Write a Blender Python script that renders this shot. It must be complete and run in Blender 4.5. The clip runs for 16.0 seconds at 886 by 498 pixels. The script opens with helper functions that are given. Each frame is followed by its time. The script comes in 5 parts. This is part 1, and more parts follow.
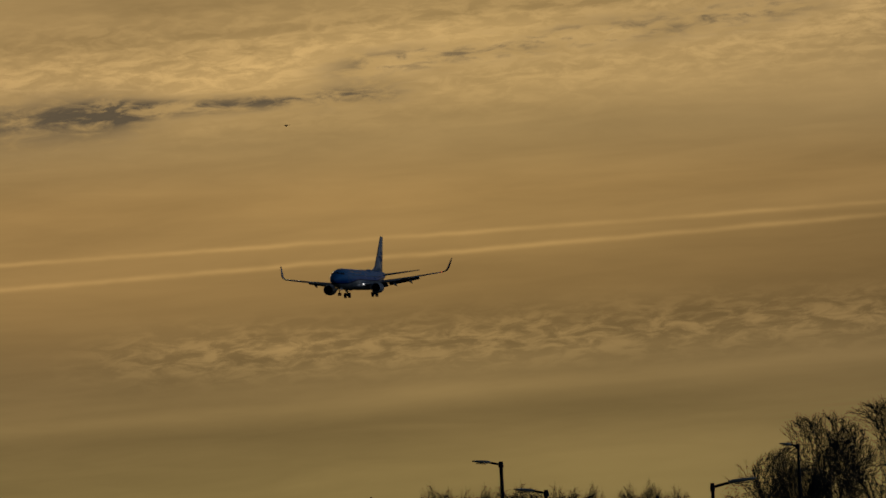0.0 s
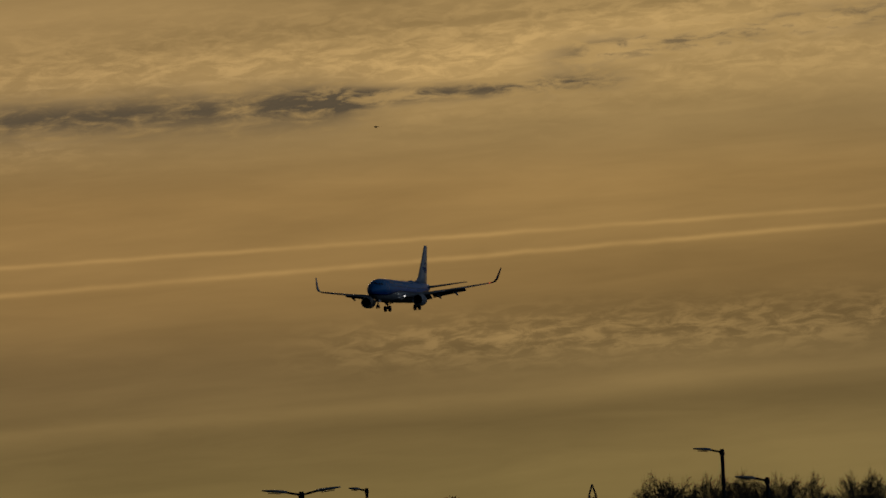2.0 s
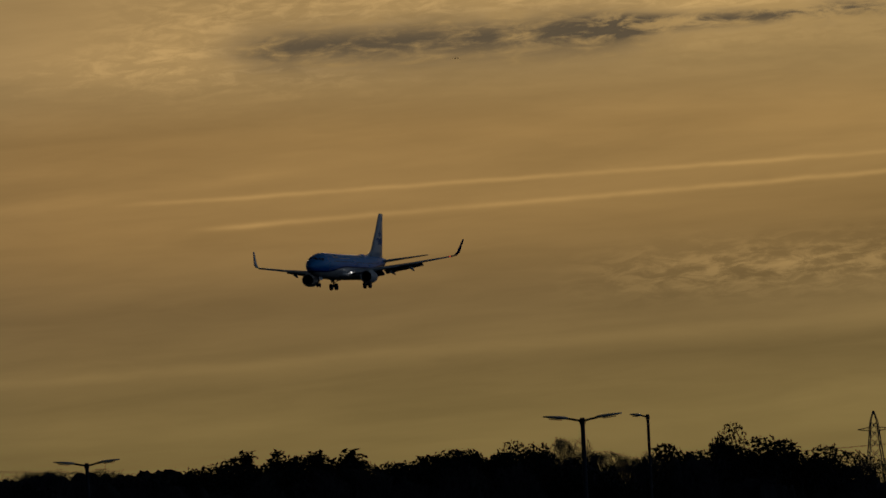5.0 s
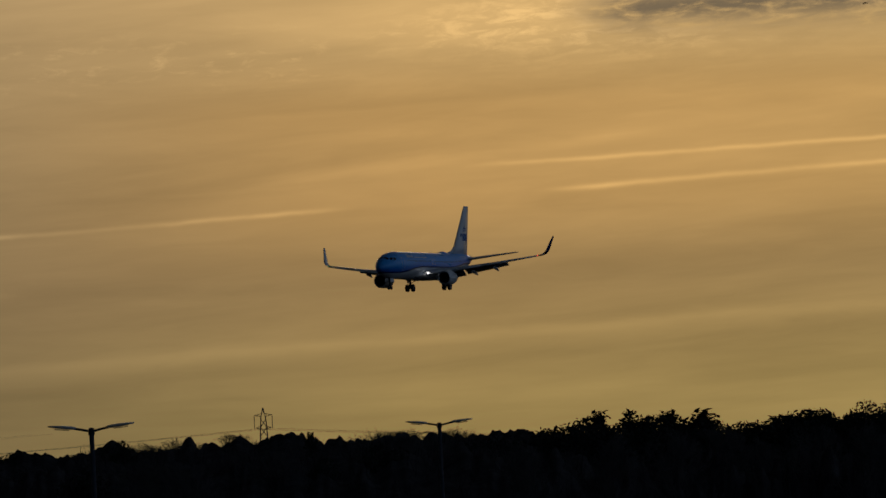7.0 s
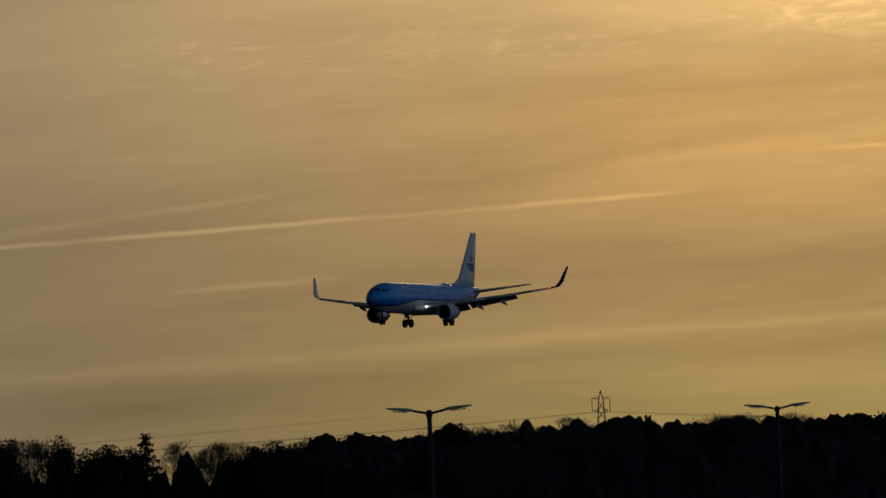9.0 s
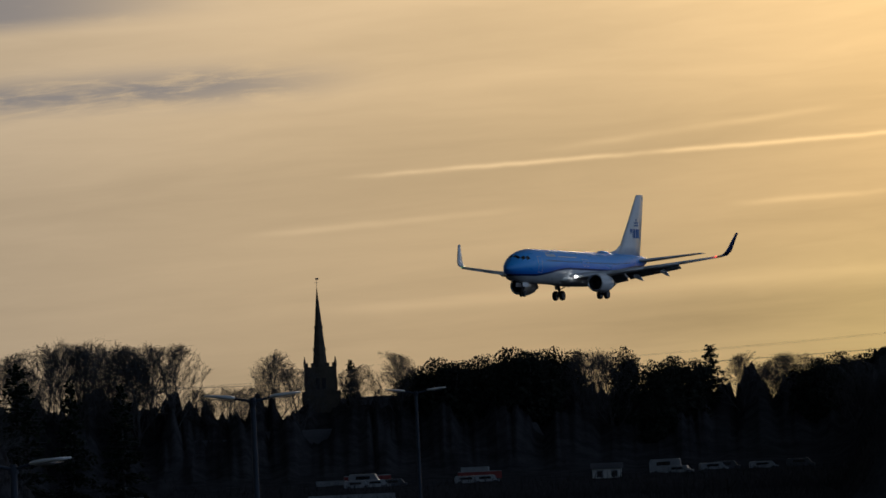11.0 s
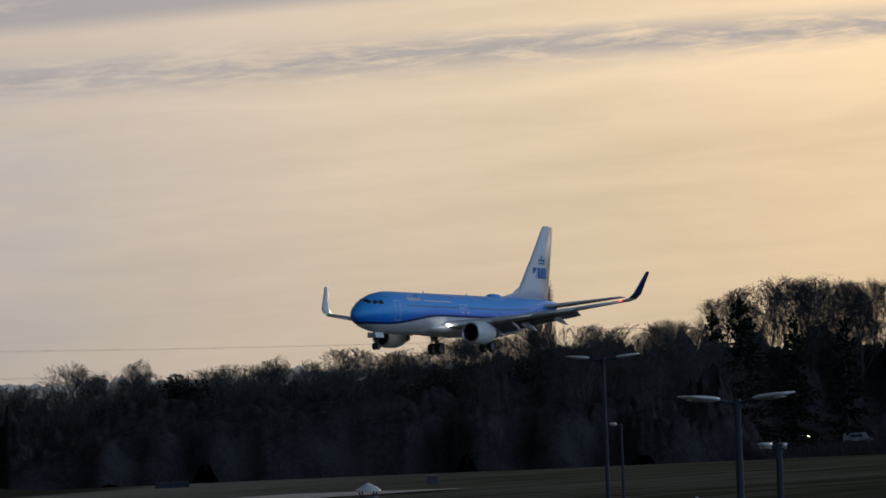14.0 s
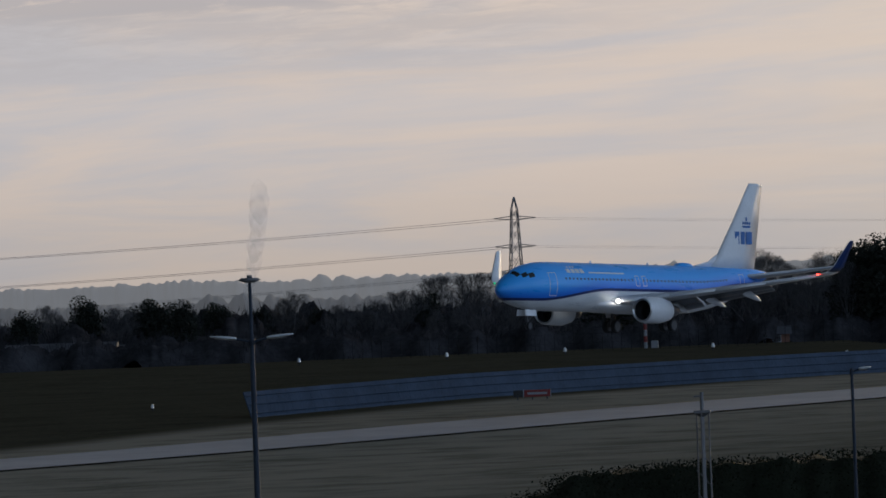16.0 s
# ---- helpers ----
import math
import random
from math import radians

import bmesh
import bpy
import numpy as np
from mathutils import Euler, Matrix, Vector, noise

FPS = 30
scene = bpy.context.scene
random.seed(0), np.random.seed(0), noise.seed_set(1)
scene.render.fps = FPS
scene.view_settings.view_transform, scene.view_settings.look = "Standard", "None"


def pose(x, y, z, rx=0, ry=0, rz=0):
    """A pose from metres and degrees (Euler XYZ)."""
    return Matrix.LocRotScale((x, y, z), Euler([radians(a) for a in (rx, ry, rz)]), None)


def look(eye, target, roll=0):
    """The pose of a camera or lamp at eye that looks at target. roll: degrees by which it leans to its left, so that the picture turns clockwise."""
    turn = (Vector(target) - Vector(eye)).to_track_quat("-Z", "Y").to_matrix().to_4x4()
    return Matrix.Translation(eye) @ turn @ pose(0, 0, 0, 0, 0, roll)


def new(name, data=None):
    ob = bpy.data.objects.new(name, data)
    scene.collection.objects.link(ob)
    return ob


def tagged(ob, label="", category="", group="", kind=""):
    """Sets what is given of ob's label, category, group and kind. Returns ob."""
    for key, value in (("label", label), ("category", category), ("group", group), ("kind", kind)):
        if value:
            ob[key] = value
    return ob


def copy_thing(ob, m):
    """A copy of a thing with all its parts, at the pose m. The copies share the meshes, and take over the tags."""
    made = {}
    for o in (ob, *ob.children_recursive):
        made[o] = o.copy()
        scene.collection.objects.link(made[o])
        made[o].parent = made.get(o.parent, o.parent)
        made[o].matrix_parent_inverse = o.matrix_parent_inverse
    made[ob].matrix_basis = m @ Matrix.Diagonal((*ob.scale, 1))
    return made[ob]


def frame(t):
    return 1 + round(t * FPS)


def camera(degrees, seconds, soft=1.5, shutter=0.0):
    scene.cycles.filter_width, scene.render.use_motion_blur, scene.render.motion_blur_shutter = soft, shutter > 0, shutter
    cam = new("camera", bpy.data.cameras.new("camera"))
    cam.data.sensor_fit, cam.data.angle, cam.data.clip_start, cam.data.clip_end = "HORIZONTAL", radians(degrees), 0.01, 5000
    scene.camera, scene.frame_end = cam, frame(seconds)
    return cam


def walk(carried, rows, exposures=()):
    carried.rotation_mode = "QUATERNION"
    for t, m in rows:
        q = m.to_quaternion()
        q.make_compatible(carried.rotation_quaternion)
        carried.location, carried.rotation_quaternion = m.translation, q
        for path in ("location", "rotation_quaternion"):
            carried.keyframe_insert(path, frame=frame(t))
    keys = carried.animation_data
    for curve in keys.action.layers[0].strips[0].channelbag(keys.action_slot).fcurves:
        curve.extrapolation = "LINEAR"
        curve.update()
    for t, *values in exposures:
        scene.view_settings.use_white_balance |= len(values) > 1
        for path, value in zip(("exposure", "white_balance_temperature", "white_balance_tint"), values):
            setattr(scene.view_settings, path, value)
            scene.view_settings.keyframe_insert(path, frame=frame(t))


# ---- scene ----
EYE = Vector((0.0, 0.0, 12.0))
cam = camera(5.984, 16.0, soft=1.6)
# seconds, bearing, elevation and lean of the panning camera, in degrees
PAN = [
    (0.0, 11.538, 2.072, -2.90), (0.5, 11.192, 2.069, -2.89), (1.0, 10.712, 2.076, -2.88), (1.5, 10.361, 2.076, -2.88),
    (2.0, 10.041, 2.062, -2.87), (2.5, 9.760, 2.053, -2.86), (3.0, 9.540, 2.034, -2.86), (3.2, 9.425, 2.028, -2.86),
    (5.3, 7.386, 1.583, -2.82), (5.5, 6.776, 1.535, -2.80), (5.6, 6.553, 1.506, -2.78), (5.8, 6.182, 1.463, -2.77),
    (6.0, 5.891, 1.429, -2.78), (6.5, 5.871, 1.465, -2.78), (7.0, 5.726, 1.501, -2.78), (7.5, 5.482, 1.536, -2.77),
    (8.0, 4.872, 1.575, -2.73), (8.5, 4.077, 1.618, -2.70), (8.6, 3.977, 1.622, -2.72), (8.7, 3.868, 1.596, -2.68),
    (10.8, -0.119, 1.118, -2.58), (11.0, -0.399, 1.064, -2.60), (11.3, -0.948, 0.972, -2.57), (11.5, -1.221, 0.950, -2.56),
    (12.0, -1.593, 0.916, -2.57), (12.4, -2.004, 0.909, -2.54), (12.5, -2.110, 0.897, -2.53), (13.0, -2.800, 0.895, -2.51),
    (13.3, -3.437, 0.888, -2.49), (13.5, -3.842, 0.881, -2.45), (13.6, -4.090, 0.876, -2.47), (13.7, -4.455, 0.870, -2.44),
    (13.8, -4.790, 0.864, -2.44), (14.0, -5.304, 0.837, -2.43), (14.3, -5.932, 0.777, -2.40), (14.5, -6.268, 0.693, -2.38),
    (14.8, -6.870, 0.625, -2.37), (15.0, -7.890, 0.585, -2.34), (15.1, -8.504, 0.542, -2.32), (15.3, -9.629, 0.445, -2.28),
    (15.5, -10.570, 0.384, -2.25), (15.7, -11.273, 0.337, -2.21), (16.0, -11.899, 0.206, -2.14)]


def way(az, el):
    a, e = radians(az), radians(el)
    return Vector((math.sin(a) * math.cos(e), math.cos(a) * math.cos(e), math.sin(e)))


EXPOSURES = [(0.0, -2.92), (1.5, -3.02), (3.2, -3.2), (5.3, -2.93), (6.0, -2.5), (7.0, -2.25), (8.7, -2.08), (10.8, -0.88), (11.5, -0.53), (12.5, -0.17), (14.5, 0.05), (16.0, 0.25)]
walk(cam, [(t, look(EYE, EYE + way(az, el) * 100, lean)) for t, az, el, lean in PAN], EXPOSURES)

# ---------- world ----------
class Net:
    """Small helper to write node arithmetic."""

    def __init__(self, tree):
        self.tree, self.nodes, self.links = tree, tree.nodes, tree.links

    def put(self, sock, value):
        if isinstance(value, bpy.types.NodeSocket):
            self.links.new(value, sock)
        else:
            sock.default_value = value

    def math(self, op, a, b=0.0, c=0.0, clamp=False):
        n = self.nodes.new("ShaderNodeMath")
        n.operation, n.use_clamp = op, clamp
        for s, v in zip(n.inputs, (a, b, c)):
            self.put(s, v)
        return n.outputs[0]

    def add(self, a, b): return self.math("ADD", a, b)
    def sub(self, a, b): return self.math("SUBTRACT", a, b)
    def mul(self, a, b): return self.math("MULTIPLY", a, b)

    def step(self, v, lo, hi, a=0.0, b=1.0):
        n = self.nodes.new("ShaderNodeMapRange")
        n.interpolation_type = "SMOOTHSTEP"
        for s, x in zip(n.inputs[:5], (v, lo, hi, a, b)):
            self.put(s, x)
        return n.outputs[0]

    def vec(self, x, y, z=0.0):
        n = self.nodes.new("ShaderNodeCombineXYZ")
        for s, v in zip(n.inputs, (x, y, z)):
            self.put(s, v)
        return n.outputs[0]

    def xyz(self, v):
        n = self.nodes.new("ShaderNodeSeparateXYZ")
        self.put(n.inputs[0], v)
        return n.outputs

    def noise(self, vec, scale=1.0, detail=4.0, rough=0.55, warp=0.0):
        n = self.nodes.new("ShaderNodeTexNoise")
        self.put(n.inputs["Vector"], vec)
        n.inputs["Scale"].default_value, n.inputs["Detail"].default_value = scale, detail
        n.inputs["Roughness"].default_value, n.inputs["Distortion"].default_value = rough, warp
        return n.outputs["Fac"]

    def ramp(self, fac, stops):
        n = self.nodes.new("ShaderNodeValToRGB")
        while len(n.color_ramp.elements) < len(stops):
            n.color_ramp.elements.new(0.5)
        for e, (p, c) in zip(n.color_ramp.elements, stops):
            e.position, e.color = p, (*c, 1)
        self.put(n.inputs[0], fac)
        return n.outputs[0]

    def mix(self, fac, a, b, kind="MIX"):
        n = self.nodes.new("ShaderNodeMix")
        n.data_type, n.blend_type = "RGBA", kind
        self.put(n.inputs[0], fac)
        for s, v in ((n.inputs[6], a), (n.inputs[7], b)):
            self.put(s, (*v, 1) if isinstance(v, tuple) and len(v) == 3 else v)
        return n.outputs[2]

    def coord(self, kind):
        return self.nodes.new("ShaderNodeTexCoord").outputs[kind]


SUN_AZ, SUN_EL = 7.0, 7.0


def make_world():
    world = bpy.data.worlds.new("dusk_sky")
    scene.world = world
    world.use_nodes = True
    n = Net(world.node_tree)
    bg = n.nodes["Background"]
    sky = n.nodes.new("ShaderNodeTexSky")
    sky.sky_type, sky.sun_disc = "NISHITA", False
    sky.sun_elevation, sky.sun_rotation = radians(SUN_EL), radians(SUN_AZ)
    d = n.xyz(n.coord("Generated"))
    az = n.mul(n.math("ARCTAN2", d[0], d[1]), 57.2958)
    el = n.mul(n.math("ARCSINE", d[2]), 57.2958)
    # high thin overcast: warm towards the sun, cool and pale away from it
    lin = n.nodes.new("ShaderNodeMapRange")
    for s, v in zip(lin.inputs[:3], (az, -40.0, 40.0)):
        n.put(s, v)
    pos = lin.outputs[0]
    warm = n.ramp(pos, [(0.0, (0.36, 0.38, 0.42)), (0.30, (0.39, 0.385, 0.395)), (0.38, (0.56, 0.485, 0.42)), (0.45, (0.70, 0.545, 0.375)),
                        (0.51, (0.86, 0.60, 0.315)), (0.57, (1.50, 0.94, 0.365)), (0.65, (1.34, 0.86, 0.325)), (0.8, (0.9, 0.6, 0.3)), (1.0, (0.36, 0.38, 0.42))])
    # brighter low in the sun's glow, dimmer in the murk by the horizon
    lift = n.step(el, -0.1, n.step(az, 0.0, 5.0, 2.9, 3.4), n.step(az, -8.0, 3.0, 0.95, 0.64), n.step(az, -1.0, 5.0, 1.12, 1.62))
    glow = n.math("EXPONENT", n.mul(n.add(n.math("POWER", n.mul(n.sub(az, 0.3), 0.26), 2.0), n.math("POWER", n.mul(n.sub(el, 3.3), 0.62), 2.0)), -1.0))
    lift = n.add(lift, n.mul(glow, 0.42))
    # streaks of cirrus, rising gently to the right
    v = n.sub(el, n.mul(az, 0.035))
    soft = n.noise(n.vec(n.mul(az, 0.16), n.mul(v, 1.5), 3.0), 1.0, 5.0, 0.55, 0.3)
    fine = n.noise(n.vec(n.mul(az, 0.9), n.mul(v, 7.0), 9.0), 1.0, 6.0, 0.62, 0.6)
    puff = n.noise(n.vec(n.mul(az, 4.2), n.mul(v, 15.0), 1.0), 1.0, 8.0, 0.66, 0.5)
    patch = n.add(n.mul(n.noise(n.vec(n.mul(az, 1.7), n.mul(v, 8.0), 6.0), 1.0, 4.0, 0.5, 0.3), 0.36), n.mul(puff, 0.64))
    lift = n.mul(lift, n.add(n.step(soft, 0.30, 0.70, n.step(az, 0.0, 6.0, 0.91, 0.84), n.step(az, 0.0, 6.0, 1.07, 1.14)), n.mul(n.sub(fine, 0.5), n.step(az, -2.0, 6.0, 0.16, 0.26))))

    def band(mid, half, lo, hi, fade=0.8):
        """1 along a streak at elevation mid, between two bearings."""
        q = n.math("DIVIDE", n.sub(el, mid), half)
        g = n.math("EXPONENT", n.mul(n.mul(q, q), -1.0))
        return n.mul(g, n.mul(n.step(az, lo, lo + fade), n.step(az, hi - fade, hi, 1.0, 0.0)))

    def line(a0, e0, a1, e1):
        return n.add(n.mul(az, (e1 - e0) / (a1 - a0)), e0 - a0 * (e1 - e0) / (a1 - a0))

    # condensation trails: bearing and elevation of both ends, half thickness, brightness
    wob = n.mul(n.sub(n.noise(n.vec(n.mul(az, 2.0), 0.0, 5.0), 1.0, 3.0), 0.5), 0.035)
    trails = None
    for a0, e0, a1, e1, half, power in ((5.8, 2.05, 17.0, 2.29, 0.016, 0.27), (6.3, 1.862, 17.0, 2.24, 0.018, 0.34), (-1.2, 1.57, 5.2, 1.808, 0.016, 0.32),
                                        (0.2, 1.69, 2.6, 1.935, 0.022, 0.11), (1.4, 1.275, 2.9, 1.33, 0.02, 0.14), (-1.9, 1.20, 0.4, 1.32, 0.022, 0.08),
                                        (4.3, 1.99, 7.4, 2.24, 0.05, 0.12), (9.9, 1.50, 11.0, 1.42, 0.045, 0.10)):
        b = n.mul(band(n.add(line(a0, e0, a1, e1), wob), half, a0, a1, 0.6), power * 1.7)
        trails = b if trails is None else n.add(trails, b)
    broken = n.step(n.noise(n.vec(n.mul(az, 0.7), n.mul(el, 2.0), 0.0), 1.0, 4.0), 0.3, 0.6, 0.35, 1.1)
    lift = n.add(lift, n.mul(trails, broken))
    # the edge of a grey veil low over the horizon
    edge = n.add(n.add(line(0.9, 0.715, 14.5, 1.19), wob), n.mul(n.sub(soft, 0.5), 0.18))
    veil = n.mul(n.step(el, n.sub(edge, 0.14), edge, 1.0, 0.0), n.step(el, n.sub(edge, 0.5), n.sub(edge, 0.1)))
    veil = n.mul(veil, n.step(az, -1.0, 2.0))
    rim = n.mul(band(n.add(edge, 0.03), 0.045, -1.5, 20.0), 0.12)
    lift = n.add(n.sub(lift, n.mul(veil, 0.13)), rim)
    # bright rolls of altocumulus in the low right and their shaded undersides
    rolls = band(n.add(line(8.9, 1.43, 14.5, 1.50), 0.0), 0.16, 8.6, 18.0, 1.5)
    lift = n.add(lift, n.mul(rolls, n.step(puff, 0.40, 0.64, -0.16, 0.46)))
    # the long bright shelf with dark grey patches high on the right
    shelf = band(line(6.0, 3.17, 14.5, 3.55), 0.34, 5.4, 18.0, 1.5)
    lift = n.add(lift, n.mul(shelf, n.step(puff, 0.38, 0.66, 0.0, 0.72)))
    top_edge = n.mul(n.step(n.sub(el, line(8.9, 3.50, 12.5, 3.64)), -0.02, 0.05), n.step(az, 7.0, 9.0))
    lift = n.sub(lift, n.mul(top_edge, 0.28))
    dark1 = n.add(n.mul(band(line(6.7, 3.06, 9.6, 3.08), 0.17, 6.4, 9.9, 0.7), n.step(patch, 0.29, 0.58)), n.mul(band(line(9.0, 3.10, 11.2, 3.14), 0.07, 8.8, 11.6, 0.6), n.step(patch, 0.40, 0.62)))
    dark2 = n.mul(band(line(10.6, 3.30, 13.2, 3.52), 0.11, 10.4, 14.6, 0.8), n.step(patch, 0.43, 0.62))
    dark = n.math("MINIMUM", n.add(dark1, n.mul(dark2, 0.85)), 1.0)
    # small bright flecks
    flecks = n.mul(band(line(1.5, 2.86, 5.5, 2.84), 0.16, 0.9, 5.6, 1.0), n.step(puff, 0.5, 0.72))
    flecks = n.add(flecks, n.mul(band(line(5.4, 2.98, 8.0, 2.9), 0.14, 5.0, 8.0, 0.8), n.step(puff, 0.45, 0.7)))
    lift = n.add(lift, n.mul(flecks, 0.36))
    # uneven brightness of the overcast along the bearings, in stops: low, middle and high
    spread = n.nodes.new("ShaderNodeMapRange")
    for s, v_in in zip(spread.inputs[:3], (az, -15.0, 15.0)):
        n.put(s, v_in)
    tone = []
    for stops in ((-0.37, -0.14, -0.15, 0.0, 0.36, 0.41, 0.58, 0.98, 0.8), (-0.42, -0.18, -0.02, -0.01, -0.02, -0.13, 0.06, 0.08, -0.2), (0.06, 0.01, -0.06, -0.12, -0.15, -0.07, 0.2, 0.46, 0.33)):
        bright = [2.0 ** k / 4 for k in stops]
        tone.append(n.mul(n.xyz(n.ramp(spread.outputs[0], [(i / 8, (k, k, k)) for i, k in enumerate(bright)]))[0], 4.0))
    up = n.step(el, 0.3, 1.7)
    shade = n.add(n.mul(tone[0], n.sub(1.0, up)), n.mul(tone[1], up))
    up = n.step(el, 1.7, 3.3)
    lift = n.mul(n.mul(lift, 1.08), n.add(n.mul(shade, n.sub(1.0, up)), n.mul(tone[2], up)))
    colour = n.mix(1.0, warm, n.vec(lift, lift, lift), "MULTIPLY")
    # olive murk low down, more golden above
    low = n.mul(n.step(el, 0.2, 1.5, 1.0, 0.0), n.step(az, 0.0, 4.0))
    colour = n.mix(low, colour, n.mix(1.0, colour, (0.93, 1.02, 0.90), "MULTIPLY"))
    gold = n.mul(n.step(az, 2.0, 5.0), n.mul(n.step(el, 1.2, 1.9), n.step(el, 2.4, 2.9, 1.0, 0.0)))
    colour = n.mix(gold, colour, n.mix(1.0, colour, (1.06, 0.99, 0.88), "MULTIPLY"))
    # peach and blue-grey veils towards the left
    wisps = n.noise(n.vec(n.mul(az, 0.30), n.mul(v, 2.6), 21.0), 1.0, 5.0, 0.58, 0.5)
    veils = n.mix(n.step(wisps, 0.36, 0.64), (0.445, 0.43, 0.43), (0.56, 0.475, 0.405))
    dim = n.step(el, -0.2, 1.3, 0.74, 1.0)
    veils = n.mix(1.0, veils, n.vec(dim, dim, n.mul(dim, 1.04)), "MULTIPLY")
    colour = n.mix(n.mul(n.step(az, -5.0, -11.0), 0.85), colour, veils)
    # grey stratus high on the left
    s_noise = n.add(n.mul(n.noise(n.vec(n.mul(az, 0.5), n.mul(v, 3.6), 14.0), 1.0, 6.0, 0.6, 0.5), 0.5), n.mul(n.noise(n.vec(n.mul(az, 1.9), n.mul(v, 13.0), 15.0), 1.0, 7.0, 0.65, 0.6), 0.5))
    g1 = n.mul(band(n.add(line(-10.8, 2.06, -1.0, 2.24), n.mul(n.sub(soft, 0.5), 0.2)), 0.12, -16.0, -0.6, 1.6), n.step(s_noise, 0.36, 0.55))
    g2 = n.mul(n.mul(n.step(el, line(-8.0, 2.36, -2.0, 2.66), n.add(line(-8.0, 2.36, -2.0, 2.66), 0.16)), n.step(s_noise, 0.22, 0.5)), n.step(az, -3.4, -1.5, 1.0, 0.0))
    g3 = n.mul(n.mul(n.step(el, 1.2, 1.7), n.step(az, -12.0, -9.5, 1.0, 0.0)), n.step(s_noise, 0.36, 0.58))
    grey = n.math("MINIMUM", n.add(n.add(g1, g2), n.mul(g3, 0.6)), 1.0)
    colour = n.mix(n.mul(grey, 0.85), colour, (0.37, 0.35, 0.36))
    colour = n.mix(n.mul(dark, 0.88), colour, (0.46, 0.39, 0.30))
    # away from the view: pale cool overcast over a clear dusk sky
    cloud = n.ramp(n.step(el, 5.0, 60.0), [(0.0, (0.39, 0.52, 0.75)), (0.40, (0.17, 0.235, 0.335)), (1.0, (0.05, 0.065, 0.09))])
    # unseen overcast is brightened on the right and dimmed behind, to light the airliner
    turn_away = n.step(n.math("COSINE", n.mul(n.sub(az, 95.0), 0.0174533)), -0.3, 0.9, 0.12, 1.6)
    cloud = n.mix(1.0, cloud, n.vec(turn_away, turn_away, turn_away), "MULTIPLY")
    dome = n.mix(0.8, n.mix(1.0, sky.outputs[0], (0.08, 0.08, 0.08), "MULTIPLY"), cloud)
    high = n.step(el, 4.5, 16.0)
    aside = n.math("MAXIMUM", high, n.step(n.math("ABSOLUTE", az), 28.0, 45.0))
    colour = n.mix(aside, colour, dome)
    below = n.step(el, -4.0, -0.8, 1.0, 0.0)
    colour = n.mix(below, colour, (0.10, 0.09, 0.08))
    n.put(bg.inputs["Color"], colour)
    bg.inputs["Strength"].default_value = 1.0


make_world()
sun_data = bpy.data.lights.new("sun", "SUN")
sun_data.energy, sun_data.angle, sun_data.color = 0.5, radians(12), (1.0, 0.82, 0.6)
sun = new("sun", sun_data)
sun.matrix_world = look(way(SUN_AZ, SUN_EL) * 100, (0, 0, 0))


# ---------- materials ----------
def material(name, colour, rough=0.6, metal=0.0, grain=0.0, scale=1.0, dark=0.75, bump=0.0, spec=0.5, per_object=0.0):
    """A surface with mottling at two scales and fine relief."""
    m = bpy.data.materials.new(name)
    m.use_nodes = True
    n = Net(m.node_tree)
    bsdf = n.nodes["Principled BSDF"]
    bsdf.inputs["Roughness"].default_value, bsdf.inputs["Metallic"].default_value = rough, metal
    bsdf.inputs["Specular IOR Level"].default_value = spec
    p = n.coord("Object")
    big, small = n.noise(p, scale, 3.0), n.noise(p, scale * 9.0, 4.0)
    mixed = n.add(n.mul(big, 0.6), n.mul(small, 0.4))
    c = n.mix(n.step(mixed, 0.35, 0.65), tuple(k * dark for k in colour), tuple(colour))
    if per_object:
        r = n.nodes.new("ShaderNodeObjectInfo").outputs["Random"]
        f = n.add(n.mul(r, per_object), 1.0 - per_object / 2)
        c = n.mix(1.0, c, n.vec(f, f, f), "MULTIPLY")
    n.put(bsdf.inputs["Base Color"], c)
    n.put(bsdf.inputs["Roughness"], n.add(n.mul(n.sub(small, 0.5), grain), rough))
    if bump:
        b = n.nodes.new("ShaderNodeBump")
        b.inputs["Strength"].default_value, b.inputs["Distance"].default_value = 0.6, bump
        n.put(b.inputs["Height"], mixed)
        n.put(bsdf.inputs["Normal"], b.outputs[0])
    return m


def glowing(name, colour, power):
    m = bpy.data.materials.new(name)
    m.use_nodes = True
    b = m.node_tree.nodes["Principled BSDF"]
    b.inputs["Base Color"].default_value = (*colour, 1)
    b.inputs["Emission Color"].default_value, b.inputs["Emission Strength"].default_value = (*colour, 1), power
    return m


